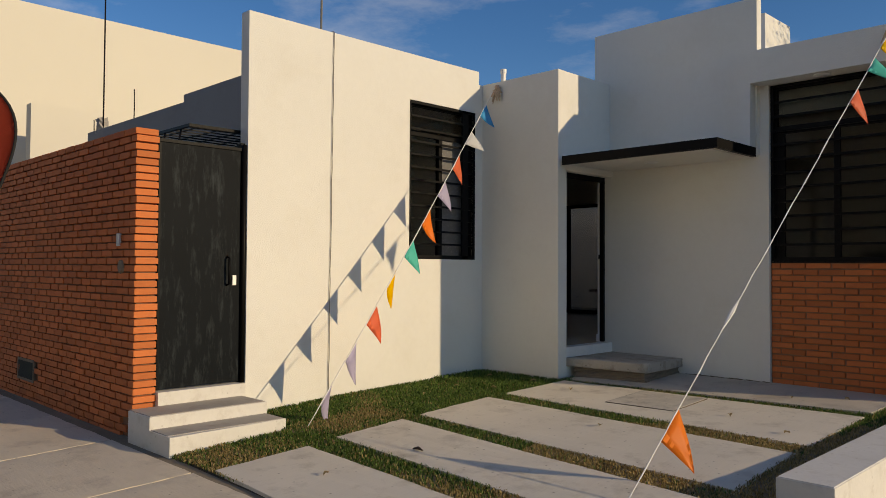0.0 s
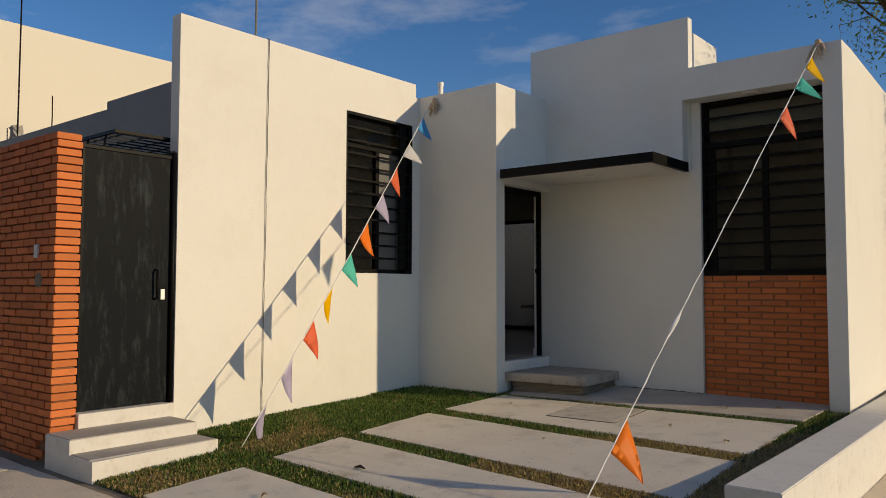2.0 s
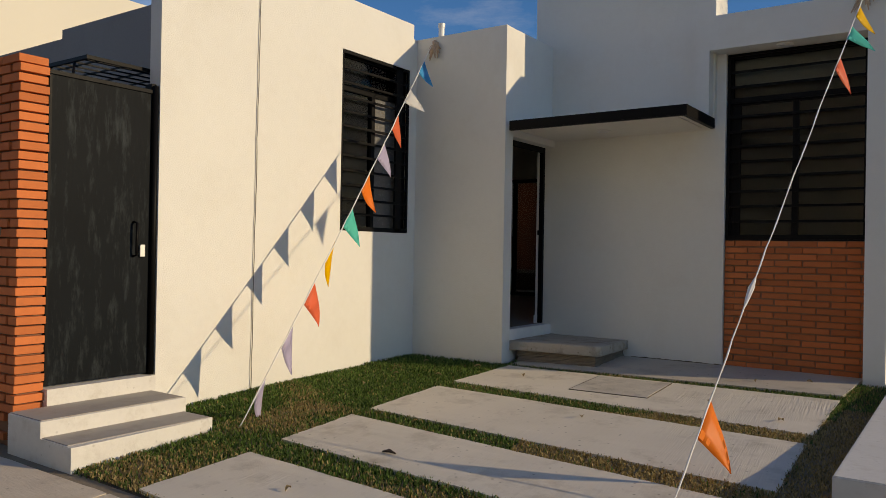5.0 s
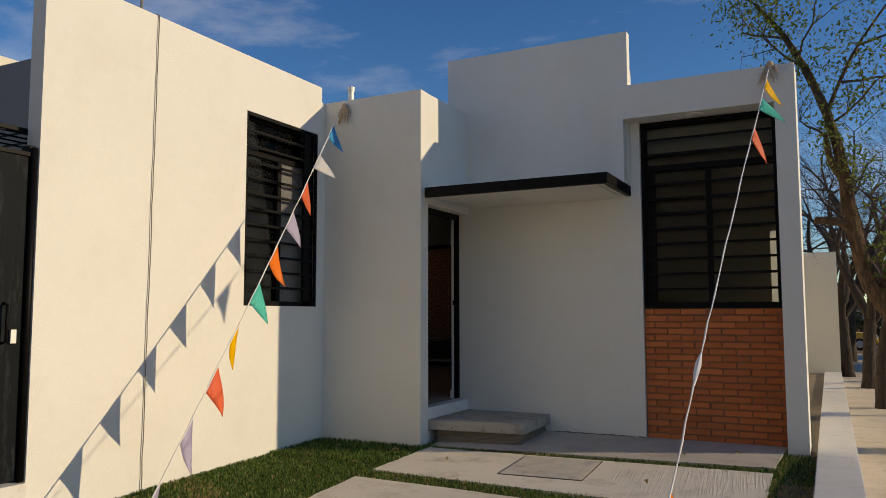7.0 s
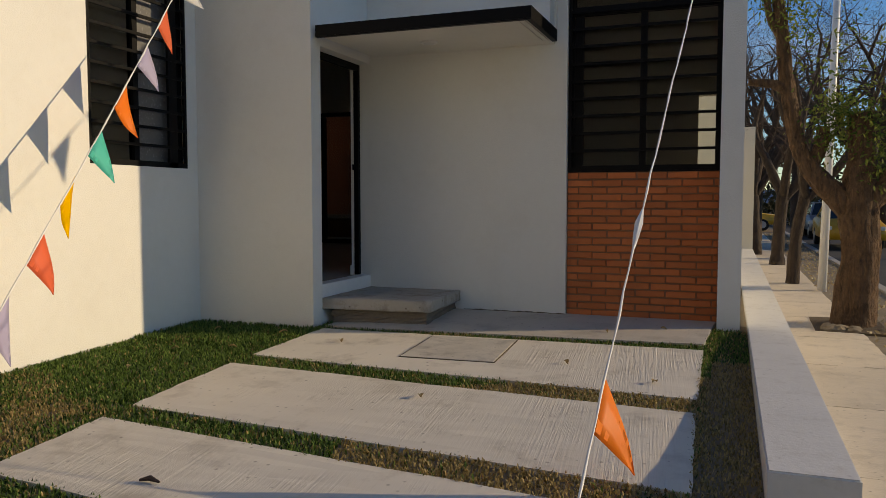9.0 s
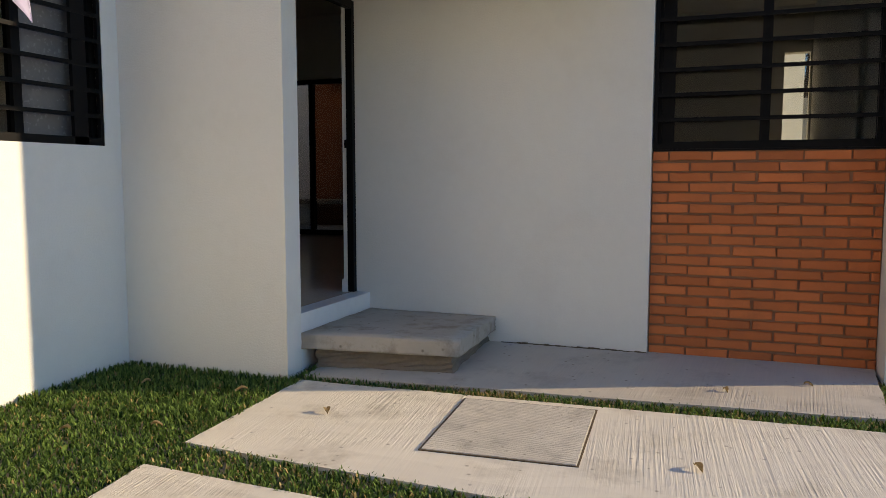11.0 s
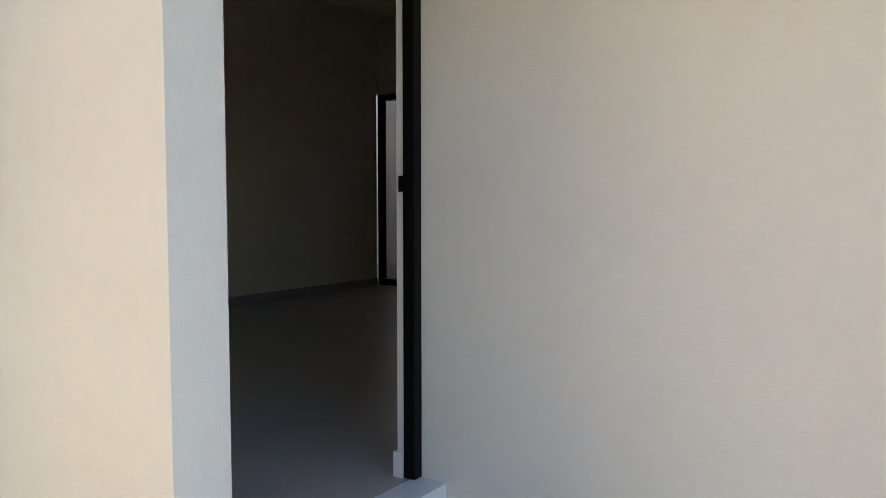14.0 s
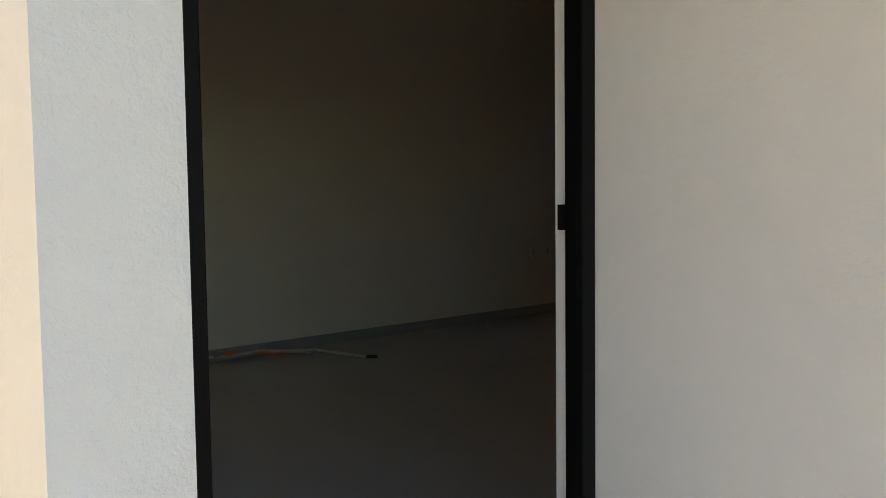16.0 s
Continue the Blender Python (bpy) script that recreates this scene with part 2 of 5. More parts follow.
BARK2 = surface("grey_brown_bark", (0.075, 0.053, 0.038), 0.95, vary=0.5, big=4, small=22, bump=1.0, bump_scale=22, depth=0.06, stain=(0.02, 0.015, 0.012), stain_amount=0.9, stain_scale=11, stretch=(1, 1, 0.35), stain_plain=False)
TWIG = surface("dry_twigs", (0.085, 0.056, 0.042), 0.95, vary=0.25, big=2, bump=0.0, island=0.5)
LEAF = leaf_material("green_leaves", (0.06, 0.115, 0.025), (0.25, 0.27, 0.06), 0.45)
FARLEAF = leaf_material("dusty_far_leaves", (0.022, 0.028, 0.013), (0.07, 0.058, 0.03))
GRASS = leaf_material("lawn_blades", (0.012, 0.044, 0.007), (0.20, 0.31, 0.07), 0.35)
STRAW = leaf_material("dry_grass_blades", (0.54, 0.40, 0.18), (0.19, 0.14, 0.05), 0.3)
DEAD = leaf_material("fallen_leaves", (0.42, 0.30, 0.15), (0.55, 0.45, 0.26), 0.2)
GLASS = glass_material("tinted_window_glass", (0.58, 0.59, 0.57))
CLEAR = glass_material("clear_door_glass", (0.56, 0.57, 0.57))
# opaque grey pane with paler mottling
GREYPANE = surface("mottled_grey_glass", (0.16, 0.155, 0.15), 0.25, vary=0.15, big=3, bump=0.0, spec=0.5, stain=(0.26, 0.25, 0.24), stain_amount=0.4, stain_scale=5)
CARGLASS = surface("dark_car_glass", (0.02, 0.025, 0.03), 0.08, vary=0.05, bump=0.0, spec=0.6)
YELLOW = surface("yellow_car_paint", (0.60, 0.33, 0.03), 0.3, vary=0.03, bump=0.0, spec=0.5)
SILVER = surface("grey_car_paint", (0.25, 0.26, 0.28), 0.3, metal=0.4, vary=0.03, bump=0.0)
RUBBER = surface("tyre_rubber", (0.02, 0.02, 0.02), 0.85, vary=0.1, bump=0.1)
LAMP = surface("frosted_lamp_glass", (0.7, 0.7, 0.68), 0.4, vary=0.02, bump=0.0)
RED = surface("red_banner_cloth", (0.62, 0.09, 0.05), 0.7, vary=0.08, bump=0.2, bump_scale=200)
WOOD = surface("pale_worn_wood", (0.66, 0.61, 0.53), 0.8, vary=0.2, bump=0.2)
MOUNTAIN = surface("distant_blue_hills", (0.10, 0.16, 0.24), 1.0, vary=0.12, big=0.01, small=0.05, bump=0.0, spec=0.0)


def cloth(name, c):
    m = leaf_material(name, c, tuple(min(v * 1.12, 1) for v in c), 0.45)
    m.node_tree.nodes["Principled BSDF"].inputs["Roughness"].default_value = 0.45
    return m


FLAGS = {"blue": cloth("blue_pennant", (0.05, 0.42, 0.74)), "white": cloth("white_pennant", (0.78, 0.77, 0.75)), "coral": cloth("coral_pennant", (0.85, 0.21, 0.10)),
         "lavender": cloth("lavender_pennant", (0.56, 0.51, 0.66)), "orange": cloth("orange_pennant", (0.95, 0.27, 0.04)), "teal": cloth("teal_pennant", (0.08, 0.62, 0.52)),
         "yellow": cloth("yellow_pennant", (0.95, 0.58, 0.02))}

# ---- building helpers ----
def box(bm, x0, x1, y0, y1, z0, z1, bevel=0.0):
    m = Matrix.LocRotScale(((x0 + x1) / 2, (y0 + y1) / 2, (z0 + z1) / 2), None, (abs(x1 - x0), abs(y1 - y0), abs(z1 - z0)))
    made = bmesh.ops.create_cube(bm, size=1, matrix=m)
    if bevel:
        edges = list({e for v in made["verts"] for e in v.link_edges})
        bmesh.ops.bevel(bm, geom=edges, offset=bevel, segments=2, affect="EDGES", profile=0.6)
    return bm


def prism(bm, points, z0, z1):
    """A prism over a plan; z0 and z1 are heights or functions of x, y."""
    low = z0 if callable(z0) else (lambda x, y: z0)
    top = z1 if callable(z1) else (lambda x, y: z1)
    a = [bm.verts.new((x, y, low(x, y))) for x, y in points]
    b = [bm.verts.new((x, y, top(x, y))) for x, y in points]
    k = len(points)
    bm.faces.new(b)
    bm.faces.new(a[::-1])
    for i in range(k):
        bm.faces.new((a[i], a[(i + 1) % k], b[(i + 1) % k], b[i]))
    bmesh.ops.recalc_face_normals(bm, faces=bm.faces)
    return bm


def tube(bm, points, radii, sides=8, rough=0.0, rng=None):
    """A tapering tube along points."""
    pts = [Vector(p) for p in points]
    rings = []
    side = None
    for i, p in enumerate(pts):
        d = (pts[min(i + 1, len(pts) - 1)] - pts[max(i - 1, 0)]).normalized()
        side = (side - d * side.dot(d)) if side else d.orthogonal()
        side = side.normalized() if side.length > 1e-6 else d.orthogonal().normalized()
        up = d.cross(side)
        r = radii[i] if isinstance(radii, (list, tuple)) else radii
        ring = []
        for k in range(sides):
            a = 2 * math.pi * k / sides
            rr = r * (1 + (rng.uniform(-rough, rough) if rng else 0))
            ring.append(bm.verts.new(p + (side * math.cos(a) + up * math.sin(a)) * rr))
        rings.append(ring)
    for a, b in zip(rings, rings[1:]):
        for k in range(sides):
            bm.faces.new((a[k], a[(k + 1) % sides], b[(k + 1) % sides], b[k]))
    bm.faces.new(rings[0][::-1])
    bm.faces.new(rings[-1])
    return bm


def mesh_of(name, bm, material, smooth=False):
    me = bpy.data.meshes.new(name)
    bm.to_mesh(me)
    bm.free()
    me.materials.append(material)
    if smooth:
        me.polygons.foreach_set("use_smooth", [True] * len(me.polygons))
    return me


def part(name, bm, material, parent=None, label="", smooth=False):
    ob = new(name, mesh_of(name, bm, material, smooth))
    if parent:
        ob.parent = parent
    return tagged(ob, label)


def boxes(*specs, bevel=0.0):
    bm = bmesh.new()
    for s in specs:
        box(bm, *s, bevel=bevel)
    return bm


def thing(name, label, category, group="", at=(0, 0, 0)):
    ob = new(name)
    ob.location = at
    ob.empty_display_size = 0.1
    return tagged(ob, label, category, group)


def structure(name, bm, material, label, category="wall", smooth=False):
    return tagged(part(name, bm, material, None, "", smooth), label, category, kind="structure")


def raw_mesh(name, verts, faces, material, parent=None):
    me = bpy.data.meshes.new(name)
    me.from_pydata(verts, [], faces)
    me.materials.append(material)
    ob = new(name, me)
    if parent:
        ob.parent = parent
    return ob


# ---- ground ----
GY = [-60, -2.0, -0.5, 2.7, 5.0, 6.4, 7.6, 8.7, 12]
GZ = [-0.47, -0.45, -0.42, -0.275, -0.140, -0.098, -0.068, -0.02, -0.02]


def lot(x, y):
    return float(np.interp(y, GY, GZ))


def skew(x, y):
    """The side of the plot turns slightly away from the front."""
    return x - 0.0085 * (y - 5.0)


SIDE = -0.45
xs = [-400, -60, -20, -13, -6.8, -5.3, -1.75, -1.42, -1.41, 1.5, 10, 60, 400]
ys = [-400, -60, -8, -2, -0.5, 2.7, 5, 6.4, 7.6, 8.7, 12, 24, 60, 150, 500]


def ground_z(x, y):
    return (SIDE - 0.02 if (x > -1.415 or y > 24) else min(lot(x, y), 0) - 0.02) - (0.03 if abs(x) > 50 or y > 55 else 0)


verts = [(skew(x, y) if -3 < x < 3 and 2 < y < 60 else x, y, ground_z(x, y)) for y in ys for x in xs]
nx = len(xs)
faces = [(j * nx + i, j * nx + i + 1, (j + 1) * nx + i + 1, (j + 1) * nx + i) for j in range(len(ys) - 1) for i in range(nx - 1)]
ground = tagged(raw_mesh("ground", verts, faces, EARTH), "dry brown earth reaching to the horizon", "ground", kind="structure")

# ---- house walls ----
XL, XC, YC, YP, YB, YF = -6.73, -5.474, 7.432, 8.655, 8.70, 8.43   # sunlit wall, entrance side wall, porch front, porch back wall, brick bay, upper front
TOP, ROOF = 3.905, 3.735
FLOOR = 0.303


def house_walls():
    # sunlit side wall with its window opening
    y0, y1, z0, z1 = 6.115, 7.295, 1.39, 3.343
    bm = boxes((XL - 0.15, XL, 3.90, y0, -0.4, TOP), (XL - 0.15, XL, y1, YC + 0.14, -0.4, ROOF - 0.003), (XL - 0.15, XL, y1, 7.36, ROOF - 0.003, TOP), (XL - 0.15, XL, y0, y1, -0.4, z0), (XL - 0.15, XL, y0, y1, z1, TOP))
    structure("wall_west", bm, WHITE, "off-white plastered side wall beside the lawn")
    # entrance block: front and door side
    structure("wall_porch_front", prism(bmesh.new(), [(XL + 0.001, YC), (XC, YC), (XC - 0.011, 7.62), (XC - 0.16, 7.62), (XC - 0.16, YC + 0.15), (XL + 0.001, YC + 0.15)], -0.4, ROOF), WHITE, "off-white plastered front wall of the entrance block")
    d0, dz = 7.6205, 2.505
    bm = boxes((XC - 0.16, XC - 0.011, d0 - 0.0005, YP, dz, ROOF), (XC - 0.16, XC - 0.04, d0, YP, -0.3, FLOOR - 0.015))
    structure("wall_entrance_side", bm, WHITE, "off-white plastered wall with the doorway")
    # back wall of the porch, brick panel's backing, and the wall over the canopy
    bm = boxes((-5.607, -3.412, YP, YB + 0.16, -0.3, 2.64))
    structure("wall_porch_back", bm, WHITE, "off-white plastered wall under the entrance canopy")
    structure("wall_door_reveal", boxes((-5.699, -5.663, YP - 0.039, YB + 0.16, 0.28, 2.64)), PAINT, "white plastered edge of the doorway")
    structure("wall_door_edge", boxes((-5.663, -5.608, YP + 0.001, YB + 0.16, 0.28, 2.64)), PAINT, "white plastered edge of the doorway")
    structure("wall_tower", boxes((-5.72, -3.51, 8.58, 8.70, 2.60, 4.425)), WHITE, "tall off-white plastered parapet over the entrance")
    structure("wall_tower_rear", boxes((-5.4, -4.0, 10.0, 10.85, 3.3, 4.70)), WHITE, "off-white plastered rooftop tank enclosure")
    bm = boxes((-3.68, -1.835, YF, YB + 0.16, 3.40, 3.768), (-3.68, -3.53, YF, YB + 0.12, 2.58, 3.40), (-2.025, -1.835, YF, YB + 0.16, -0.4, 3.40), (-3.529, -3.412, YB - 0.04, YB + 0.16, 2.641, 3.40))
    structure("wall_window_surround", bm, WHITE, "off-white plastered surround framing the brick bay")
    structure("wall_bay_backing", boxes((-3.411, -2.026, YB + 0.014, YB + 0.16, -0.3, 1.359)), BEDDING, "mortar bed behind the brick panel")
    bm = bmesh.new()
    prism(bm, [(-1.837, 8.861), (-1.97, 12.85), (-2.13, 12.85), (-2.0, 8.861)], -0.4, 3.768)
    structure("wall_east", bm, WHITE, "sunlit off-white side wall along the pavement")
    structure("wall_east_rear", boxes((-2.75, -2.6, 14.3, 24, -0.4, 3.3)), WHITE, "off-white rear yard wall")
    # rooms behind
    structure("wall_room_far", boxes((-10.21, -10.06, 7.5, 13.85, 0.2, 3.68)), INNER, "painted white inner wall with a baseboard")
    structure("wall_room_front", boxes((-10.06, XL - 0.15, YC, YC + 0.15, 0.2, 3.68)), INNER, "painted white inner wall")
    structure("wall_room_back", boxes((-6.6, -2.41, 12.7, 12.85, 0.2, 3.68), (-2.41, -2.15, 12.7, 12.85, 0.2, 0.6), (-2.41, -2.15, 12.7, 12.85, 2.55, 3.68), (-2.15, -2.13, 12.7, 12.85, 0.2, 3.68)), INNER, "painted white inner wall with a narrow window opening")
    # invented slanted wall, sunlit so the narrow window opening looks bright
    structure("wall_light_well", prism(bmesh.new(), [(-2.75, 12.95), (-2.10, 14.1), (-2.22, 14.16), (-2.87, 13.0)], 0, 3.0), PAINT, "white light-well wall added at a slant to catch the sun")
    structure("wall_room_return", boxes((-6.75, -6.6, 12.7, 13.85, 0.2, 3.68)), INNER, "painted white inner wall")
    structure("wall_patio_door", boxes((-10.06, -6.75, 13.85, 14.0, 2.69, 3.68), (-7.35, -6.75, 13.85, 14.0, 0.2, 2.69)), INNER, "painted white wall over the patio door")
    structure("wall_patio_back", boxes((-12.26, -10.6, 16.5, 16.65, 0, 4.2)), PAINT, "white patio wall")
    structure("wall_patio_brick", boxes((-10.6, -6.6, 16.51, 16.65, 0, 4.2)), DARKBRICK, "dark brown brick patio wall")
    # added above the sightline to keep the patio brick in shade
    structure("patio_roof", boxes((-10.3, -6.76, 15.37, 16.5, 3.0, 3.13)), PAINT, "small unseen flat roof added to shade the patio brick", "roof")
    structure("wall_patio_east", boxes((-6.75, -6.6, 14.001, 16.5, 0, 3.7)), PAINT, "white patio wall")
    structure("wall_patio_west", boxes((-12.41, -12.26, 13.85, 16.65, 0, 4.2), (-12.26, -10.21, 13.85, 14.0, 0, 4.2)), PAINT, "white patio wall")
    structure("wall_bedroom", boxes((-10.0, -9.85, 4.76, 7.39, 0.0, 3.4)), PAINT, "painted white inner wall")
    structure("floor", boxes((-10.06, XC - 0.05, 7.55, 13.9, 0.2, FLOOR), (XC - 0.05, -2.05, YB + 0.17, 12.7, 0.2, FLOOR), (-9.85, XL - 0.16, 4.76, 7.38, 0.2, FLOOR)), TILE, "grey polished tile floor", "floor")
    structure("patio_floor", boxes((-12.26, -6.75, 14.0, 16.5, 0.1, 0.28), (-6.6, -2.3, 12.86, 16.45, 0.1, 0.27)), SMOOTH, "plain concrete patio floor", "floor")
    bm = boxes((-10.06, XC - 0.16, 7.54, 13.85, 3.63, 3.72), (XC - 0.16, -2.05, YB + 0.161, 12.8, 3.05, 3.70), (-10.0, XL - 0.151, 4.76, 7.4, 3.35, 3.45))
    structure("ceiling", bm, INNER, "plain white ceiling", "ceiling")
    structure("baseboard", boxes((-10.06, -10.045, 7.55, 13.85, FLOOR, FLOOR + 0.088)), SKIRT, "grey tile baseboard along the far wall", "baseboard")
    structure("baseboard_entry", boxes((-5.712, -5.699, YP - 0.05, 9.5, FLOOR, FLOOR + 0.10), (-5.699, -5.664, YP - 0.05, YP - 0.04, FLOOR, FLOOR + 0.10)), MARBLE, "pale tile baseboard at the door reveal", "baseboard")
    # threshold
    structure("threshold", boxes((XC - 0.16, XC - 0.035, 7.622, YP - 0.001, FLOOR - 0.013, FLOOR + 0.002), (XC - 0.035, XC - 0.021, 7.622, YP - 0.002, -0.1, FLOOR + 0.002)), MARBLE, "white tiled door threshold", "threshold")


house_walls()


def entrance():
    steel = boxes((-5.45, -3.462, 7.475, 7.505, 2.562, 2.66), (-3.492, -3.462, 7.505, YF - 0.002, 2.562, 2.66))
    canopy = thing("entrance_canopy", "flat white canopy with a black steel fascia over the doorway", "canopy", at=(-4.4, 8.0, 2.6))

    def child(name, bm, mat, label=""):
        bm.transform(Matrix.Translation((4.4, -8.0, -2.6)))
        return part(name, bm, mat, canopy, label)
    child("fascia", steel, BLACK, "black painted steel channel")
    child("soffit", boxes((-5.45, -3.533, 7.506, YP - 0.001, 2.578, 2.64), (-3.533, -3.493, 7.506, YF - 0.002, 2.578, 2.64)), WHITE, "white rendered underside")
    child("soffit_bead", boxes((-3.62, -3.60, 7.56, YF - 0.004, 2.568, 2.577), (-3.56, -3.545, 7.53, YF - 0.004, 2.568, 2.577)), WHITE)
    child("lower_flange", boxes((-5.45, -3.462, 7.475, 7.52, 2.553, 2.561), (-3.507, -3.462, 7.52, YF - 0.002, 2.553, 2.561)), BLACK)
    # door frame and leaf
    door = tagged(thing("front_door", "open black metal front door swung into the house", "door", at=(-5.64, 7.63, FLOOR)), kind="structure")
    door.name = "door_1"

    def dpart(name, bm, mat, label="", parent=None):
        bm.transform(Matrix.Translation((5.64, -7.63, -FLOOR)))
        return part(name, bm, mat, parent or door, label)
    fr = dpart("door_frame", boxes((-5.65, -5.602, 7.6215, 7.695, FLOOR, 2.505), (-5.662, -5.609, YP - 0.05, YP - 0.001, FLOOR + 0.004, 2.505), (-5.65, -5.609, 7.71, YP - 0.05, 2.44, 2.505), bevel=0.004), BLACK, "black metal door frame")
    dpart("strike_plate", boxes((-5.673, -5.655, YP - 0.062, YP - 0.051, 1.41, 1.47), (-5.645, -5.622, YP - 0.056, YP - 0.0505, 1.25, 1.49)), BLACK, "dark steel strike plate")
    dpart("door_leaf", boxes((-6.62, -5.685, 7.63, 7.675, FLOOR + 0.01, 2.45)), BLACK, "black sheet metal door leaf")
    # step slab
    step = thing("entrance_step", "cast concrete doorstep slab with a rough dark base", "step", at=(-5.0, 8.2, 0))
    bm = prism(bmesh.new(), [(-5.492, 7.617), (-4.45, 7.75), (-4.486, YP - 0.002), (-5.492, YP - 0.002)], 0.078, 0.182)
    bmesh.ops.subdivide_edges(bm, edges=bm.edges, cuts=7, use_grid_fill=True)
    rng = random.Random(4)
    for v in bm.verts:
        v.co += Vector((rng.uniform(-1, 1) * 0.004, rng.uniform(-1, 1) * 0.004, rng.uniform(-1, 1) * 0.003))
    bm.transform(Matrix.Translation((5.0, -8.2, 0)))
    part("slab", bm, STEPC, step, "worn grey concrete slab", True)
    bm = prism(bmesh.new(), [(-5.42, 7.69), (-4.51, 7.81), (-4.54, YP - 0.004), (-5.42, YP - 0.004)], -0.09, 0.081)
    bmesh.ops.subdivide_edges(bm, edges=bm.edges, cuts=9, use_grid_fill=True)
    for v in bm.verts:
        v.co += Vector((rng.uniform(-1, 1) * 0.012, rng.uniform(-1, 1) * 0.012, 0))
    bm.transform(Matrix.Translation((5.0, -8.2, 0)))
    part("base", bm, ROUGHC, step, "rough dark concrete footing")


entrance()


def downlight(x, y, z):
    lamp = thing("recessed_ceiling_light", "round white recessed downlight, switched off", "light", "porch downlights", at=(x, y, z))
    bm = bmesh.new()
    tube(bm, [(0, 0, 0.004), (0, 0, -0.006), (0, 0, -0.012)], [0.085, 0.085, 0.072], 24)
    part("trim_ring", bm, PLASTIC, lamp, "", True)
    bm = bmesh.new()
    tube(bm, [(0, 0, -0.008), (0, 0, -0.016)], [0.055, 0.05], 20)
    part("diffuser", bm, LAMP, lamp)


downlight(-4.62, 8.15, 2.575)
downlight(-2.80, 8.57, 3.398)


# ---- windows with their grilles ----
def window_bay():
    """The large window over the brick panel; built in x along the wall, z up."""
    x0, x1, z0, z1, y = -3.41, -2.027, 1.372, 3.398, YB
    w = tagged(thing("window_1", "tall black-framed window behind a black bar grille", "window", at=(x0, y, z0)), kind="structure")
    W, H = x1 - x0, z1 - z0

    def p(name, bm, mat, parent=w, label=""):
        return part(name, bm, mat, parent, label)
    p("window_frame", boxes((0, 0.05, 0.06, 0.12, 0, H), (W - 0.05, W, 0.06, 0.12, 0, H), (0.05, W - 0.05, 0.0305, 0.12, 0, 0.05), (0.05, W - 0.05, 0.06, 0.12, H - 0.05, H), (0.05, W - 0.05, 0.06, 0.12, 1.47, 1.55), (W / 2 - 0.03, W / 2 + 0.03, 0.065, 0.115, 0.05, 1.47), (0.05, 0.13, 0.07, 0.11, 0.05, 1.47)), BLACK, label="black aluminium frame")
    g1 = p("pane", boxes((0.13, W / 2 - 0.03, 0.088, 0.092, 0.05, 1.47)), GLASS)
    g2 = p("pane", boxes((W / 2 + 0.03, W - 0.05, 0.088, 0.092, 0.05, 1.47)), GLASS)
    g3 = p("pane", boxes((0.05, W - 0.05, 0.088, 0.092, 1.55, H - 0.05)), GLASS)
    for g in (g1, g2, g3):
        g.visible_shadow = False
    grille = p("grille", boxes((0.002, 0.03, 0.004, 0.03, 0.0, H - 0.005), (W - 0.03, W - 0.002, 0.004, 0.03, 0.0, H - 0.005), (0.03, W - 0.03, 0.004, 0.03, 0.0, 0.035), (0.03, W - 0.03, 0.004, 0.03, H - 0.03, H - 0.005)), BLACK, label="black steel security grille")
    bar = mesh_of("bar", boxes((0.03, W - 0.03, 0.002, 0.022, -0.0125, 0.0125)), BLACK)
    for i in range(1, 12):
        b = new("bar", bar)
        b.parent, b.location = grille, (0, 0, 0.03 + i * 0.163)
    p("sill_strip", boxes((0.002, W - 0.002, 0.0, 0.16, -0.012, -0.001)), BLACK)


def window_side():
    """The window of the sunlit wall; built in y along the wall."""
    y0, y1, z0, z1 = 6.115, 7.295, 1.39, 3.343
    w = tagged(thing("window_2", "black-framed bedroom window behind a black bar grille", "window", at=(XL, y0, z0)), kind="structure")
    W, H = y1 - y0, z1 - z0

    def p(name, bm, mat, parent=w, label=""):
        return part(name, bm, mat, parent, label)
    p("window_frame", boxes((-0.12, -0.06, 0, 0.05, 0, H), (-0.12, -0.06, W - 0.05, W, 0, H), (-0.12, -0.06, 0.05, W - 0.05, 0, 0.05), (-0.12, -0.06, 0.05, W - 0.05, H - 0.05, H), (-0.12, -0.06, W / 2 - 0.03, W / 2 + 0.03, 0.05, H - 0.42), (-0.12, -0.06, 0.05, W - 0.05, H - 0.42, H - 0.36)), BLACK, label="black aluminium frame")
    for a in (((-0.092, -0.088, 0.05, W / 2 - 0.03, 0.05, H - 0.42)), ((-0.092, -0.088, W / 2 + 0.03, W - 0.05, 0.05, H - 0.42)), ((-0.092, -0.088, 0.05, W - 0.05, H - 0.36, H - 0.05))):
        p("pane", boxes(a), GREYPANE if a[2] > 0.3 else GLASS).visible_shadow = False
    grille = p("grille", boxes((-0.03, -0.004, 0.002, 0.03, 0, H - 0.004), (-0.03, -0.004, W - 0.03, W - 0.002, 0, H - 0.004), (-0.03, -0.004, W - 0.24, W - 0.13, 0, H - 0.004), (-0.03, -0.004, 0.03, W - 0.03, 0, 0.05), (-0.03, -0.004, 0.03, W - 0.03, H - 0.035, H - 0.004)), BLACK, label="black steel security grille")
    bar = mesh_of("bar", boxes((-0.026, -0.002, 0.03, W - 0.03, -0.0125, 0.0125)), BLACK)
    for i in range(1, 12):
        b = new("bar", bar)
        b.parent, b.location = grille, (0, 0, 0.03 + i * 0.158)


window_bay()
window_side()


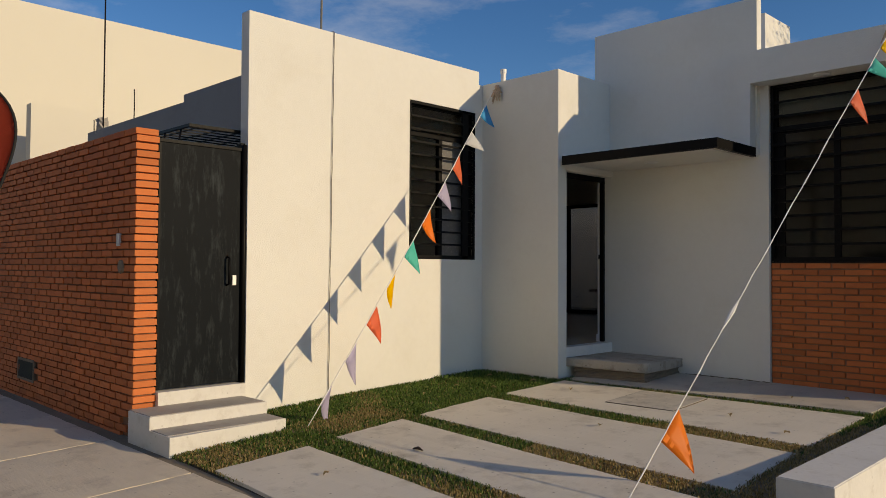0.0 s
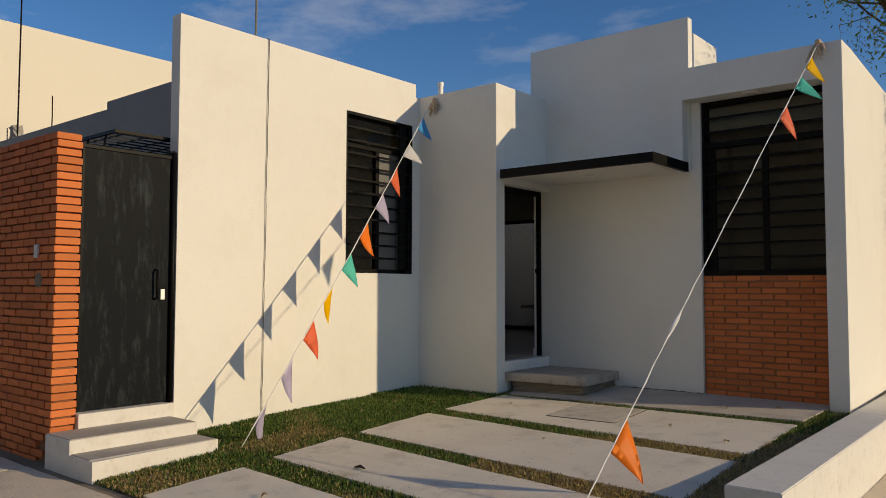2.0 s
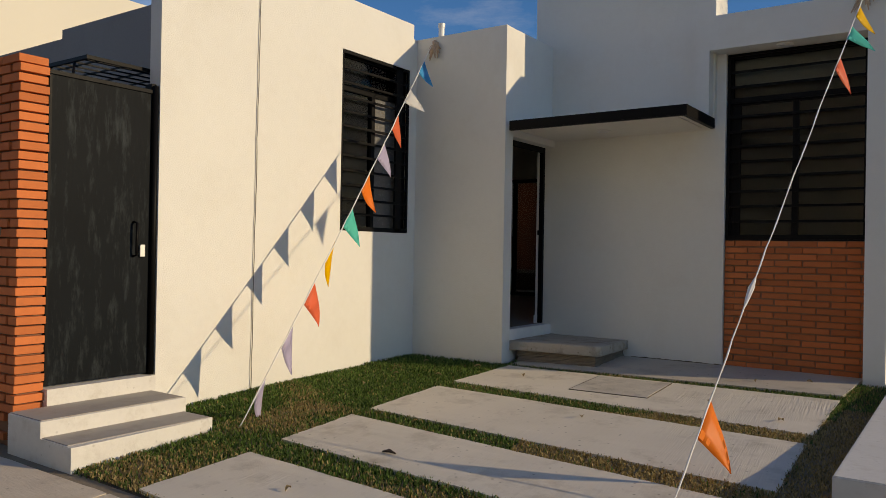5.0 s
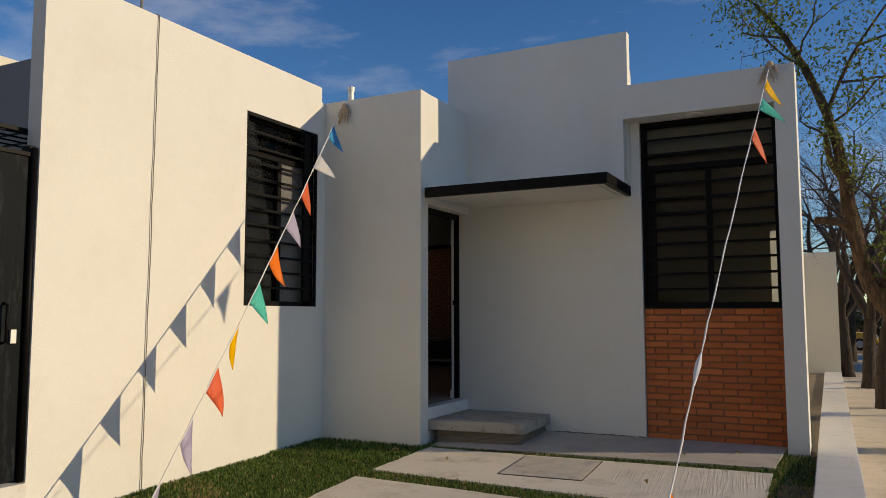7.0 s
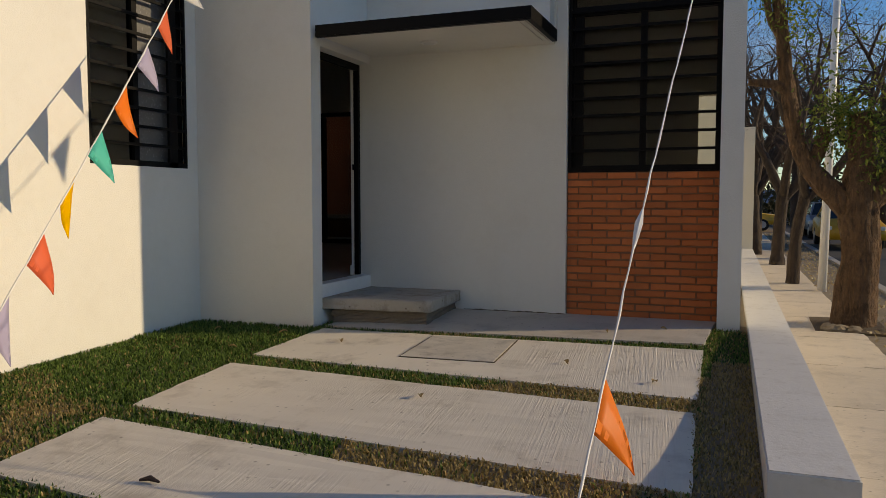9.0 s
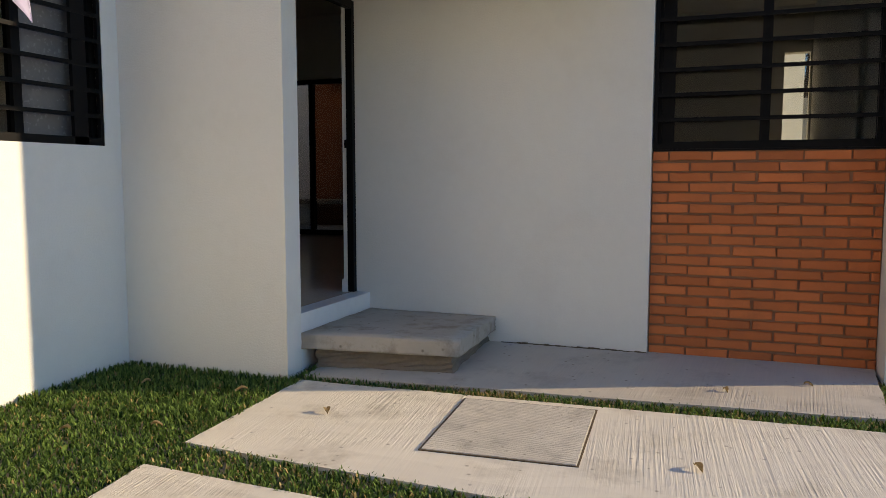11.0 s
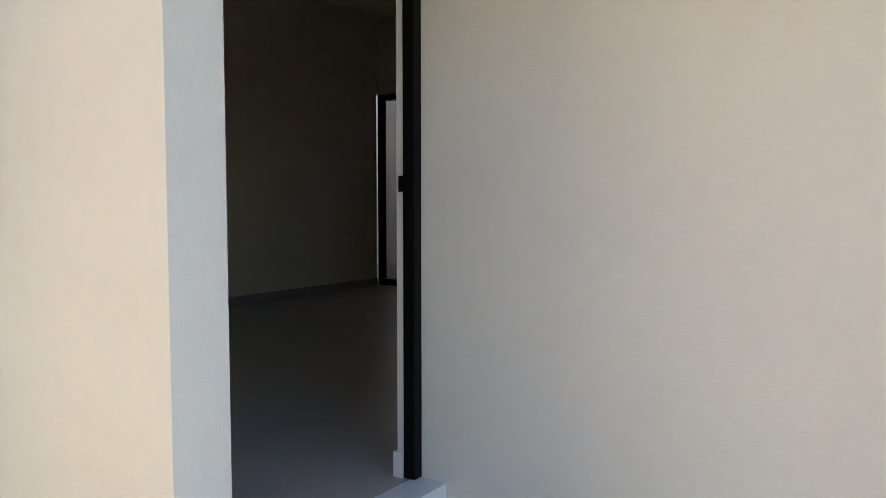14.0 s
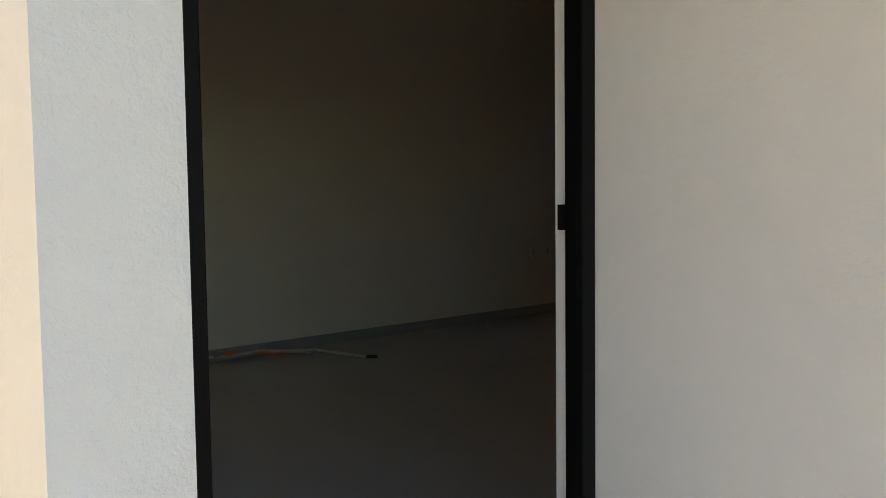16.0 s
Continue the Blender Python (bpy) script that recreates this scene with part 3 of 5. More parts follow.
def patio_door():
    d = tagged(thing("door_2", "black-framed glazed sliding door to the patio", "door", at=(-10.055, 13.87, FLOOR)), kind="structure")
    part("door_frame", boxes((0, 0.07, 0, 0.08, 0, 2.385), (2.63, 2.70, 0, 0.08, 0, 2.385), (0.07, 2.63, 0, 0.08, 2.315, 2.385), (0.07, 2.63, 0, 0.08, 0, 0.08), (0.98, 1.05, 0, 0.08, 0.08, 2.315)), BLACK, d, "black aluminium frame")
    for a in ((0.07, 0.98), (1.05, 2.63)):
        part("pane", boxes((*a, 0.038, 0.042, 0.08, 2.315)), CLEAR, d).visible_shadow = False
    sink = thing("wall_shelf", "raw concrete washing shelf on the patio wall", "shelf", at=(-10.62, 16.24, 0.70))
    part("slab", boxes((-0.30, 1.04, -0.22, 0.259, 0, 0.08), bevel=0.01), ROUGHC, sink)
    tap = thing("garden_tap", "small steel tap on the patio wall", "tap", at=(-11.56, 16.48, 0.56))
    bm = bmesh.new()
    tube(bm, [(0, 0.03, 0), (0, -0.08, 0), (0, -0.12, -0.02), (0, -0.13, -0.07)], [0.012, 0.012, 0.012, 0.011], 8)
    part("spout", bm, STEEL, tap, "", True)
    part("lever", boxes((-0.03, 0.03, -0.075, -0.06, 0.02, 0.03)), STEEL, tap)


patio_door()

# ---- service yard: brick wall, gate, steps ----
XG, YW = -6.75, 2.766


def gate_and_steps():
    gate = thing("metal_gate", "scuffed black sheet metal gate, closed", "gate", at=(XG - 0.06, 2.99, 0.12))
    part("gate_leaf", boxes((0, 0.035, 0.0, 0.86, 0.01, 2.36), bevel=0.003), GATE, gate)
    part("gate_rim", boxes((0.0355, 0.05, 0.0, 0.86, 2.335, 2.365), (0.0355, 0.045, 0.0, 0.02, 0.01, 2.33)), BLACK, gate)
    bm = bmesh.new()
    tube(bm, [(0.055, 0.885, 0.0), (0.055, 0.885, 2.40)], 0.024, 12)
    part("hinge_post", bm, BLACK, gate, "round black gate post", True)
    part("jamb", boxes((-0.06, 0.03, 0.862, 0.905, 0, 2.42)), BLACK, gate)
    bm = bmesh.new()
    tube(bm, [(0.036, 0.715, 0.98), (0.085, 0.715, 0.99), (0.085, 0.715, 1.25), (0.036, 0.715, 1.26)], 0.011, 8)
    part("handle", bm, BLACK, gate, "black bar pull handle", True)
    part("lock", boxes((0.036, 0.058, 0.765, 0.81, 0.975, 1.075), bevel=0.004), STEEL, gate, "small steel lock case")
    steps = thing("entrance_stairs", "white painted steps with grey cement treads before the gate", "steps", at=(-6.3, 3.2, -0.3))
    t = Matrix.Translation((6.3, -3.2, 0.3))
    for name, bm, mat in (("sill", boxes((-6.90, -6.70, 2.98, 3.885, -0.3, 0.115)), COPING), ("upper_step", boxes((-6.70, -6.257, 2.706, 3.86, -0.45, -0.013), bevel=0.006), COPING),
                          ("lower_step", prism(bmesh.new(), [(-6.256, 2.706), (-5.87, 2.706), (-5.925, 3.856), (-6.256, 3.856)], -0.45, -0.126), COPING)):
        bm.transform(t)
        part(name, bm, mat, steps, "white painted riser")
    for a in ((-6.699, -6.275, 2.72, 3.845, -0.013, -0.007), (-6.255, -5.935, 2.72, 3.84, -0.126, -0.120)):
        bm = boxes(a)
        bm.transform(t)
        part("tread", bm, SMOOTH, steps, "bare grey cement tread")
    structure("wall_yard_backing", boxes((-13.2, XG - 0.032, YW + 0.03, 2.97, -0.6, 2.53)), MORTAR, "mortar core of the brick wall, darkened for joint shadow")
    structure("wall_yard_rear", boxes((-9.6, XL - 0.151, 4.6, 4.75, -0.4, 3.60), (-13.05, -9.6, 4.6, 4.75, -0.4, 3.50)), GREYWALL, "grey cement-rendered rear wall of the service yard")
    structure("wall_neighbour", boxes((-16.4, -16.0, 3.0, 40, -0.4, 6.4)), CREAM, "tall cream blank wall of the neighbouring building")
    structure("wall_neighbour_low", boxes((-14.75, -14.5, 4.15, 9.0, -0.4, 4.16)), CREAM, "lower cream wall before the neighbouring building")
    # bar roof over the yard
    roof = thing("yard_grille", "black steel bar grille roofing the service yard", "grille", at=(-7.7, 3.9, 2.66))
    part("frame", boxes((-1.2, 0.8, -0.55, -0.52, 0, 0.03), (-1.2, 0.8, 0.62, 0.65, 0, 0.03), (0.77, 0.8, -0.52, 0.62, 0, 0.03)), BLACK, roof)
    rod = mesh_of("rod", boxes((-0.006, 0.006, -0.53, 0.63, 0.005, 0.017)), BLACK)
    cross = mesh_of("cross_rod", boxes((-1.2, 0.78, -0.006, 0.006, 0.017, 0.029)), BLACK)
    for i in range(13):
        o = new("rod", rod)
        o.parent, o.location = roof, (-1.1 + i * 0.15, 0, 0)
    for i in range(5):
        o = new("cross_rod", cross)
        o.parent, o.location = roof, (0, -0.40 + i * 0.23, 0)
    for i in range(5):
        bm = bmesh.new()
        tube(bm, [(-0.85 + i * 0.36, -0.53, 0.02), (-0.72 + i * 0.36, -0.62, -0.16)], 0.011, 6)
        part("brace", bm, BLACK, roof)


gate_and_steps()


def rods_and_cables():
    for x, y, z0, z1, r in ((-12.52, 4.65, 3.4, 7.6, 0.013), (-11.40, 4.68, 3.4, 3.98, 0.009), (-13.0, 4.68, 3.3, 3.72, 0.009)):
        rod = thing("antenna_mast" if r > 0.0125 else "rebar_stub", "thin black steel mast on the yard wall" if r > 0.0125 else "rusty reinforcing bar standing on the yard wall", "mast" if r > 0.0125 else "rebar", at=(x, y, z0))
        bm = bmesh.new()
        tube(bm, [(0, 0, 0), (0.01, 0, (z1 - z0) / 2), (0, 0, z1 - z0)], r, 6)
        part("bar", bm, BLACK, rod)
    stub = thing("concrete_stub", "rough broken concrete stub on top of the yard wall", "concrete", at=(-12.62, 4.675, 3.42))
    bm = boxes((-0.09, 0.09, -0.07, 0.07, 0, 0.27))
    bmesh.ops.subdivide_edges(bm, edges=bm.edges, cuts=3, use_grid_fill=True)
    rng = random.Random(8)
    for v in bm.verts:
        v.co += Vector([rng.uniform(-0.025, 0.025) for _ in range(3)])
    part("block", bm, SMOOTH, stub)
    cable = thing("hanging_cable", "grey cable hanging down the sunlit plaster wall", "cable", at=(XL + 0.012, 4.96, TOP))
    rng = random.Random(3)
    pts = [(0.0 + rng.uniform(-0.002, 0.004), rng.uniform(-0.004, 0.004) - 0.0015 * i, -0.14 * i) for i in range(30)]
    bm = bmesh.new()
    tube(bm, [(-0.16, -0.01, 0.02), (-0.02, 0.0, 0.012)] + pts, 0.005, 6)
    part("sheath", bm, CABLE, cable, "", True)
    mast = thing("roof_mast", "thin dark mast on the roof edge", "mast", at=(XL - 0.1, 4.86, TOP))
    bm = bmesh.new()
    tube(bm, [(0, 0, 0), (0.02, 0, 1.6)], 0.012, 6)
    part("rod", bm, CABLE, mast)
    box_ = thing("doorbell_switch", "small grey electrical switch plate on the brick wall", "switch", at=(-7.10, YW - 0.006, 1.53))
    part("plate", boxes((-0.035, 0.035, -0.012, 0.012, -0.06, 0.06), bevel=0.004), GREYPLASTIC, box_)
    hole = thing("wall_patch", "round dark cement patch on the brick wall", "patch", at=(-7.05, YW - 0.002, 1.28))
    bm = bmesh.new()
    tube(bm, [(0, -0.012, 0), (0, 0.004, 0)], [0.055, 0.075], 10, 0.15, random.Random(2))
    part("cement", bm, ROUGHC, hole)
    vent = thing("wall_vent", "small square vent opening in the brick wall", "vent", at=(-9.79, YW - 0.002, 0.05))
    part("frame", boxes((-0.3, 0.3, -0.006, 0.02, -0.13, -0.10), (-0.3, 0.3, -0.006, 0.02, 0.10, 0.13), (-0.3, -0.27, -0.006, 0.02, -0.10, 0.10), (0.27, 0.3, -0.006, 0.02, -0.10, 0.10)), ROUGHC, vent)
    part("opening", boxes((-0.27, 0.27, 0.0, 0.02, -0.1, 0.1)), BLACK, vent)
    pipe = thing("roof_pipe", "short white drain pipe standing on the wall top", "pipe", at=(-6.44, YC + 0.09, ROOF))
    bm = bmesh.new()
    tube(bm, [(0, 0, -0.01), (0, 0, 0.13), (0, 0, 0.13), (0, 0, 0.18)], [0.035, 0.035, 0.043, 0.043], 14)
    part("tube", bm, PLASTIC, pipe, "", False)


rods_and_cables()

# ---- low wall, pavements ----
def outside():
    bm = bmesh.new()
    prism(bm, [(skew(-1.405, 4.65), 4.65), (skew(-1.405, 24), 24), (skew(-1.745, 24), 24), (skew(-1.745, 4.65), 4.65)], -0.6, 0.008)
    bmesh.ops.bevel(bm, geom=[e for e in bm.edges if all(v.co.z > -0.1 for v in e.verts)], offset=0.007, segments=3, affect="EDGES")
    structure("wall_low", bm, COPING, "low white painted boundary wall with a worn flat top")
    bm = bmesh.new()
    prism(bm, [(-1.534, 19.85), (-1.536, 20.05), (-2.6, 20.05), (-2.6, 19.85)], -0.4, 2.72)
    structure("wall_rear_yard", bm, CREAM, "tall cream yard wall standing on the low wall")


outside()


def slab_mesh(name, plan, top, thick, seed, wear=0.005):
    """A cast slab over a four-cornered plan, with slightly uneven rounded edges."""
    rng = random.Random(seed)
    bm = bmesh.new()
    n = 12
    (ax, ay), (bx, by), (cx, cy), (dx, dy) = plan
    grid = []
    for j in range(n + 1):
        v = j / n
        row = []
        for i in range(n + 1):
            u = i / n
            x = (ax * (1 - u) + bx * u) * (1 - v) + (dx * (1 - u) + cx * u) * v
            y = (ay * (1 - u) + by * u) * (1 - v) + (dy * (1 - u) + cy * u) * v
            edge = i in (0, n) or j in (0, n)
            if edge:
                x, y = x + rng.uniform(-wear, wear), y + rng.uniform(-wear, wear)
            row.append(bm.verts.new((x, y, top(x, y) + rng.uniform(-0.0015, 0.0015) - (0.004 if edge else 0))))
        grid.append(row)
    for j in range(n):
        for i in range(n):
            bm.faces.new((grid[j][i], grid[j][i + 1], grid[j + 1][i + 1], grid[j + 1][i]))
    rim = [grid[0][i] for i in range(n)] + [grid[j][n] for j in range(n)] + [grid[n][n - i] for i in range(n)] + [grid[n - j][0] for j in range(n)]
    low = [bm.verts.new(v.co - Vector((0, 0, thick))) for v in rim]
    for i in range(len(rim)):
        k = (i + 1) % len(rim)
        bm.faces.new((rim[k], rim[i], low[i], low[k]))
    return bm


PAVERS = [((-5.19, 2.745), (-1.98, 2.55), (-1.99, 3.36), (-5.19, 3.60)),
          ((-5.23, 3.92), (-1.99, 3.68), (-2.02, 4.43), (-5.26, 4.71)),
          ((-5.26, 4.94), (-2.03, 4.70), (-2.076, 5.85), (-5.345, 6.025)),
          ((-5.348, 6.294), (-2.074, 6.13), (-2.097, 7.543), (-5.37, 7.41)),
          ((-5.40, 7.50), (-2.105, 7.735), (-2.04, 8.695), (-5.40, 8.695))]


def pavers():
    paving = tagged(thing("driveway_paving", "broom-finished grey concrete driveway slabs between strips of grass", "paving", at=(0, 0, 0)), kind="structure")
    for i, plan in enumerate(PAVERS):
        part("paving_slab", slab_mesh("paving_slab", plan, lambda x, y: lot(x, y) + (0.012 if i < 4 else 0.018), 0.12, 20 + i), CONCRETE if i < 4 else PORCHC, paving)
    hatch = thing("access_cover", "square concrete inspection cover set in the driveway", "cover", at=(-3.885, 6.985, lot(0, 6.985) + 0.014))
    tilt = math.atan2(lot(0, 7.4) - lot(0, 6.5), 0.9)
    hatch.rotation_euler = (tilt, 0, 0.06)
    part("cover", boxes((-0.36, 0.36, -0.39, 0.39, -0.02, 0.006), bevel=0.003), HATCH, hatch)
    part("rim", boxes((-0.371, 0.371, -0.401, -0.392, -0.02, 0.003), (-0.371, 0.371, 0.392, 0.401, -0.02, 0.003), (-0.371, -0.362, -0.392, 0.392, -0.02, 0.003), (0.362, 0.371, -0.392, 0.392, -0.02, 0.003)), SOIL, hatch, "dark gap filled with dirt")
    rng = random.Random(15)
    bm = bmesh.new()
    for i in range(26):
        x = -4.44 + i * 0.0395
        box(bm, x, x + 0.0395, YP - rng.uniform(0.004, 0.017), YP + 0.001, -0.06, lot(x, YP) + rng.uniform(0.019, 0.026))
    part("open_joint", bm, SOIL, paving, "dark gap along the wall's foot")
    soil = bmesh.new()
    prism(soil, [(XL + 0.005, 2.76), (-1.70, 2.62), (skew(-1.70, 8.69), 8.69), (XL + 0.005, 8.69)], -0.5, lambda x, y: lot(x, y) - 0.018)
    structure("soil_bed", soil, SOIL, "dark soil under the lawn", "soil")
    # front pavement
    front = tagged(thing("pavement", "worn concrete pavement with straight joints", "pavement", at=(0, 0, 0)), kind="structure")
    k = 0
    for j, (y0, y1) in enumerate(((1.30, 2.62), (-0.10, 1.285), (-1.5, -0.115))):
        for i in range(11):
            x0 = -14.6 + i * 1.55 + (0.3 if j % 2 else 0)
            yy0, yy1 = y0 + 0.01 * math.sin(k), y1
            x1 = min(x0 + 1.535, 0.62)
            if x1 - x0 < 0.2:
                continue
            part("pavement_slab", slab_mesh("pavement_slab", ((x0, yy0), (x1, yy0), (x1, yy1), (x0, yy1)), lambda x, y: lot(x, y), 0.1, 60 + k, 0.006), WALK, front)
            k += 1
    part("kerb", boxes((-14.6, 0.62, -1.68, -1.515, -0.7, -0.44), bevel=0.015), SMOOTH, front, "grey concrete kerb")
    side = tagged(thing("pavement_side", "pale concrete pavement along the boundary wall", "pavement", at=(0, 0, 0)), kind="structure")
    side.name = "side_pavement"
    for i in range(24):
        y0, y1 = 1.32 + i * 1.6, 1.32 + (i + 1) * 1.6 - 0.012
        x0, x1 = -1.40, -0.42
        if i == 0:
            continue
        part("pavement_slab", slab_mesh("pavement_slab", ((skew(x0, y0), y0), (skew(x1, y0), y0), (skew(x1, y1), y1), (skew(x0, y1), y1)), lambda x, y: SIDE, 0.1, 200 + i, 0.008), WALK, side)
    bm = bmesh.new()
    prism(bm, [(skew(0.55, -60), -60), (skew(0.70, -60), -60), (skew(0.70, 60), 60), (skew(0.55, 60), 60)], -0.7, SIDE + 0.02)
    part("kerb", bm, SMOOTH, side, "grey concrete kerb")
    bm = bmesh.new()
    prism(bm, [(skew(0.71, -80), -80), (8.5, -80), (7.5, 120), (skew(0.71, 120), 120)], -1.2, SIDE - 0.1 + 0.09)
    structure("road", bm, ASPHALT, "grey asphalt side street", "road")
    structure("road_front", boxes((-60, 0.3, -9, -1.69, -1.0, -0.462)), ASPHALT, "grey asphalt street", "road")


pavers()


def inside(x, y, plan, grow=0.0):
    s = 0
    for i in range(4):
        (ax, ay), (bx, by) = plan[i], plan[(i + 1) % 4]
        if (bx - ax) * (y - ay) - (by - ay) * (x - ax) < -grow * math.hypot(bx - ax, by - ay):
            return False
    return True


def lawn():
    rng = np.random.default_rng(5)
    sets = {"green": ([], []), "dry": ([], [])}
    n = 190000
    X, Y = rng.uniform(XL + 0.01, -1.70, n), rng.uniform(2.72, 8.66, n)
    U, A, B, L = rng.random(n), rng.uniform(0, 2 * math.pi, n), rng.uniform(0.0, 1.0, n), rng.random(n)
    for i in range(n):
        x, y = float(X[i]), float(Y[i])
        if x > skew(-1.752, y) or (y < 3.83 and x < -5.865) or (y > YC - 0.01 and x < XC + 0.02) or (y > YF - 0.01 and x > -2.07) or (7.75 < y and -5.42 < x < -4.5):
            continue
        if any(inside(x, y, q, -0.012) for q in PAVERS):
            continue
        patch = noise.noise(Vector((x * 1.3, y * 1.3, 0.0)))
        strip = x > -5.25
        right = x > -2.02
        dryness = 0.04 + (1.3 if y < 5.4 else 0.7) * max(patch - 0.22, 0) + (0.08 if strip else 0) + (0.95 if right and y < 7.2 else 0) + (0.4 if y < 3.2 else 0) + 0.8 * max(0.0, 1 - math.hypot(x + 5.6, (y - 4.72) * 1.6) / 0.45) + (0.25 if x < -5.2 and y < 3.6 and x > -5.7 else 0) + (0.75 if strip and y < 6.7 and x > -3.5 + 0.8 * patch else 0)
        if right and L[i] > 0.75:
            continue
        dry = U[i] < dryness
        h = (0.024 + 0.030 * L[i]) * (0.62 if dry else 1.0) * (1.15 if y > 6.5 and x < -5.3 else 0.85)
        w, a, lean = 0.0032 + 0.0026 * L[i], A[i], 0.2 + 0.75 * B[i]
        z = lot(x, y) - (0.006 if dry else 0.02)
        dx, dy = math.cos(a), math.sin(a)
        v, f = sets["dry" if dry else "green"]
        k = len(v)
        v += [(x - dy * w, y + dx * w, z), (x + dy * w, y - dx * w, z), (x + dx * h * lean * 0.4 + dy * w * 0.8, y + dy * h * lean * 0.4 - dx * w * 0.8, z + h * 0.65),
              (x + dx * h * lean * 0.4 - dy * w * 0.8, y + dy * h * lean * 0.4 + dx * w * 0.8, z + h * 0.65), (x + dx * h * lean, y + dy * h * lean, z + h * (1.1 - 0.35 * lean))]
        f += [(k, k + 1, k + 2, k + 3), (k + 3, k + 2, k + 4)]
    tagged(raw_mesh("lawn", *sets["green"], GRASS), "short green lawn between the concrete slabs", "grass", kind="stuff")
    tagged(raw_mesh("dry_grass", *sets["dry"], STRAW), "dry straw-coloured grass along the slab edges", "grass", kind="stuff")


lawn()


# ---- pennant strings ----
def pennant(colour, size, shear, seed):
    """A thin plastic pennant: short edge along local x at the string, tip blown along local -z and +y; gently curled."""
    rng = random.Random(seed)
    bm = bmesh.new()
    n = 6
    curl, sway = rng.uniform(-0.35, 0.35), rng.uniform(-0.5, 0.5)
    top, under = [], []
    for i in range(n + 1):
        u = i / n
        half = 0.5 * size * 0.94 * (1 - u) + 0.002
        mid = shear * size * u
        y = curl * size * math.sin(u * 2.2) * 0.45
        for rows, o in ((top, 0.0006), (under, -0.0006)):
            rows.append([bm.verts.new((mid + k * half + sway * 0.12 * size * u * u, y + o + 0.02 * size * math.sin(u * 5 + k * 2), -size * u)) for k in (-1, -0.33, 0.33, 1)])
    for i in range(n):
        for k in range(3):
            bm.faces.new((top[i][k], top[i][k + 1], top[i + 1][k + 1], top[i + 1][k]))
            bm.faces.new((under[i][k + 1], under[i][k], under[i + 1][k], under[i + 1][k + 1]))
    for rows in (0, 3):
        for i in range(n):
            bm.faces.new((top[i][rows], top[i + 1][rows], under[i + 1][rows], under[i][rows]))
    bm.faces.new(under[0] + top[0][::-1])
    bmesh.ops.recalc_face_normals(bm, faces=bm.faces)
    return bm


def bunting(a, b, flags, label, knots, out, bow=0.0):
    """A string from a to b with pennants at given fractions of it, blown towards out and bowed sideways by the wind."""
    a, b = Vector(a), Vector(b)
    string = thing("pennant_string", label, "bunting", "bunting", at=a)
    bm = bmesh.new()
    rng = random.Random(len(flags))
    sag = 0.05
    pts = [(b - a) * (i / 40) + Vector((rng.uniform(-1, 1) * 0.004 + bow * math.sin(math.pi * i / 40), 0, -sag * math.sin(math.pi * i / 40))) for i in range(41)]
    tube(bm, pts, [0.0042 + 0.0012 * (i % 3) for i in range(41)], 6)
    part("cord", bm, ROPE, string, "thin white twisted cord", True)
    along = (b - a).normalized()
    for i, (u, colour, size, turn, shear) in enumerate(flags):
        p = (b - a) * u + Vector((bow * math.sin(math.pi * u), 0, -sag * math.sin(math.pi * u)))
        way = Vector(turn) if isinstance(turn, tuple) else Vector(out)
        hang = (way - along * way.dot(along)).normalized()
        if not isinstance(turn, tuple):
            hang = Matrix.Rotation(radians(turn), 3, along) @ hang
        normal = along.cross(hang).normalized()
        m = Matrix((along, normal, -hang)).transposed().to_4x4()
        m.translation = p
        f = part(colour + "_pennant", pennant(colour, size, shear, i * 7 + 3), FLAGS[colour], string, colour + " plastic pennant", True)
        f.matrix_basis = m
    for u, r, h in knots:
        bm = bmesh.new()
        p = (b - a) * u + Vector((bow * math.sin(math.pi * u), 0, -sag * math.sin(math.pi * u)))
        tube(bm, [p - along * h, p - along * h * 0.3, p + along * h * 0.4, p + along * h], [0.006, r, r * 0.8, 0.006], 7, 0.25, rng)
        part("knot", bm, ROPE, string, "knotted plastic strip")
    return string


def rag(at, material, seed, name, label):
    rng = random.Random(seed)
    t = thing(name, label, "tie", at=at)
    bm = bmesh.new()
    for i in range(10):
        d = Vector((rng.uniform(-0.10, 0.10), -0.03 + rng.uniform(-0.03, 0.01), -0.08 - rng.random() * 0.14))
        s = Vector((rng.uniform(-0.03, 0.03), 0, 0.0))
        tube(bm, [s, s + d * 0.5 + Vector((rng.uniform(-0.02, 0.02), -0.02, 0.01)), s + d], [0.012, 0.018, 0.005], 5, 0.35, rng)
    bmesh.ops.create_icosphere(bm, subdivisions=2, radius=0.035, matrix=Matrix.Translation((0, -0.02, 0.0)))
    part("knot", bm, material, t)


GL = (-5.75, 3.97, lot(0, 3.97) - 0.005)
bunting((-6.45, 7.33, 3.60), GL, [(0.075, "blue", 0.26, 4, 0.22), (0.178, "white", 0.26, 16, 0.12), (0.262, "coral", 0.26, -14, 0.45), (0.353, "lavender", 0.27, -8, 0.4), (0.444, "orange", 0.28, 4, 0.62), (0.54, "teal", 0.28, -6, 0.48),
        (0.63, "yellow", 0.28, -28, 0.66), (0.727, "coral", 0.28, -18, 0.6), (0.82, "lavender", 0.28, -14, 0.7), (0.922, "lavender", 0.27, -24, 0.72)], "string of coloured pennants from the wall top to the lawn", [], (0.16, 0.74, -0.6))
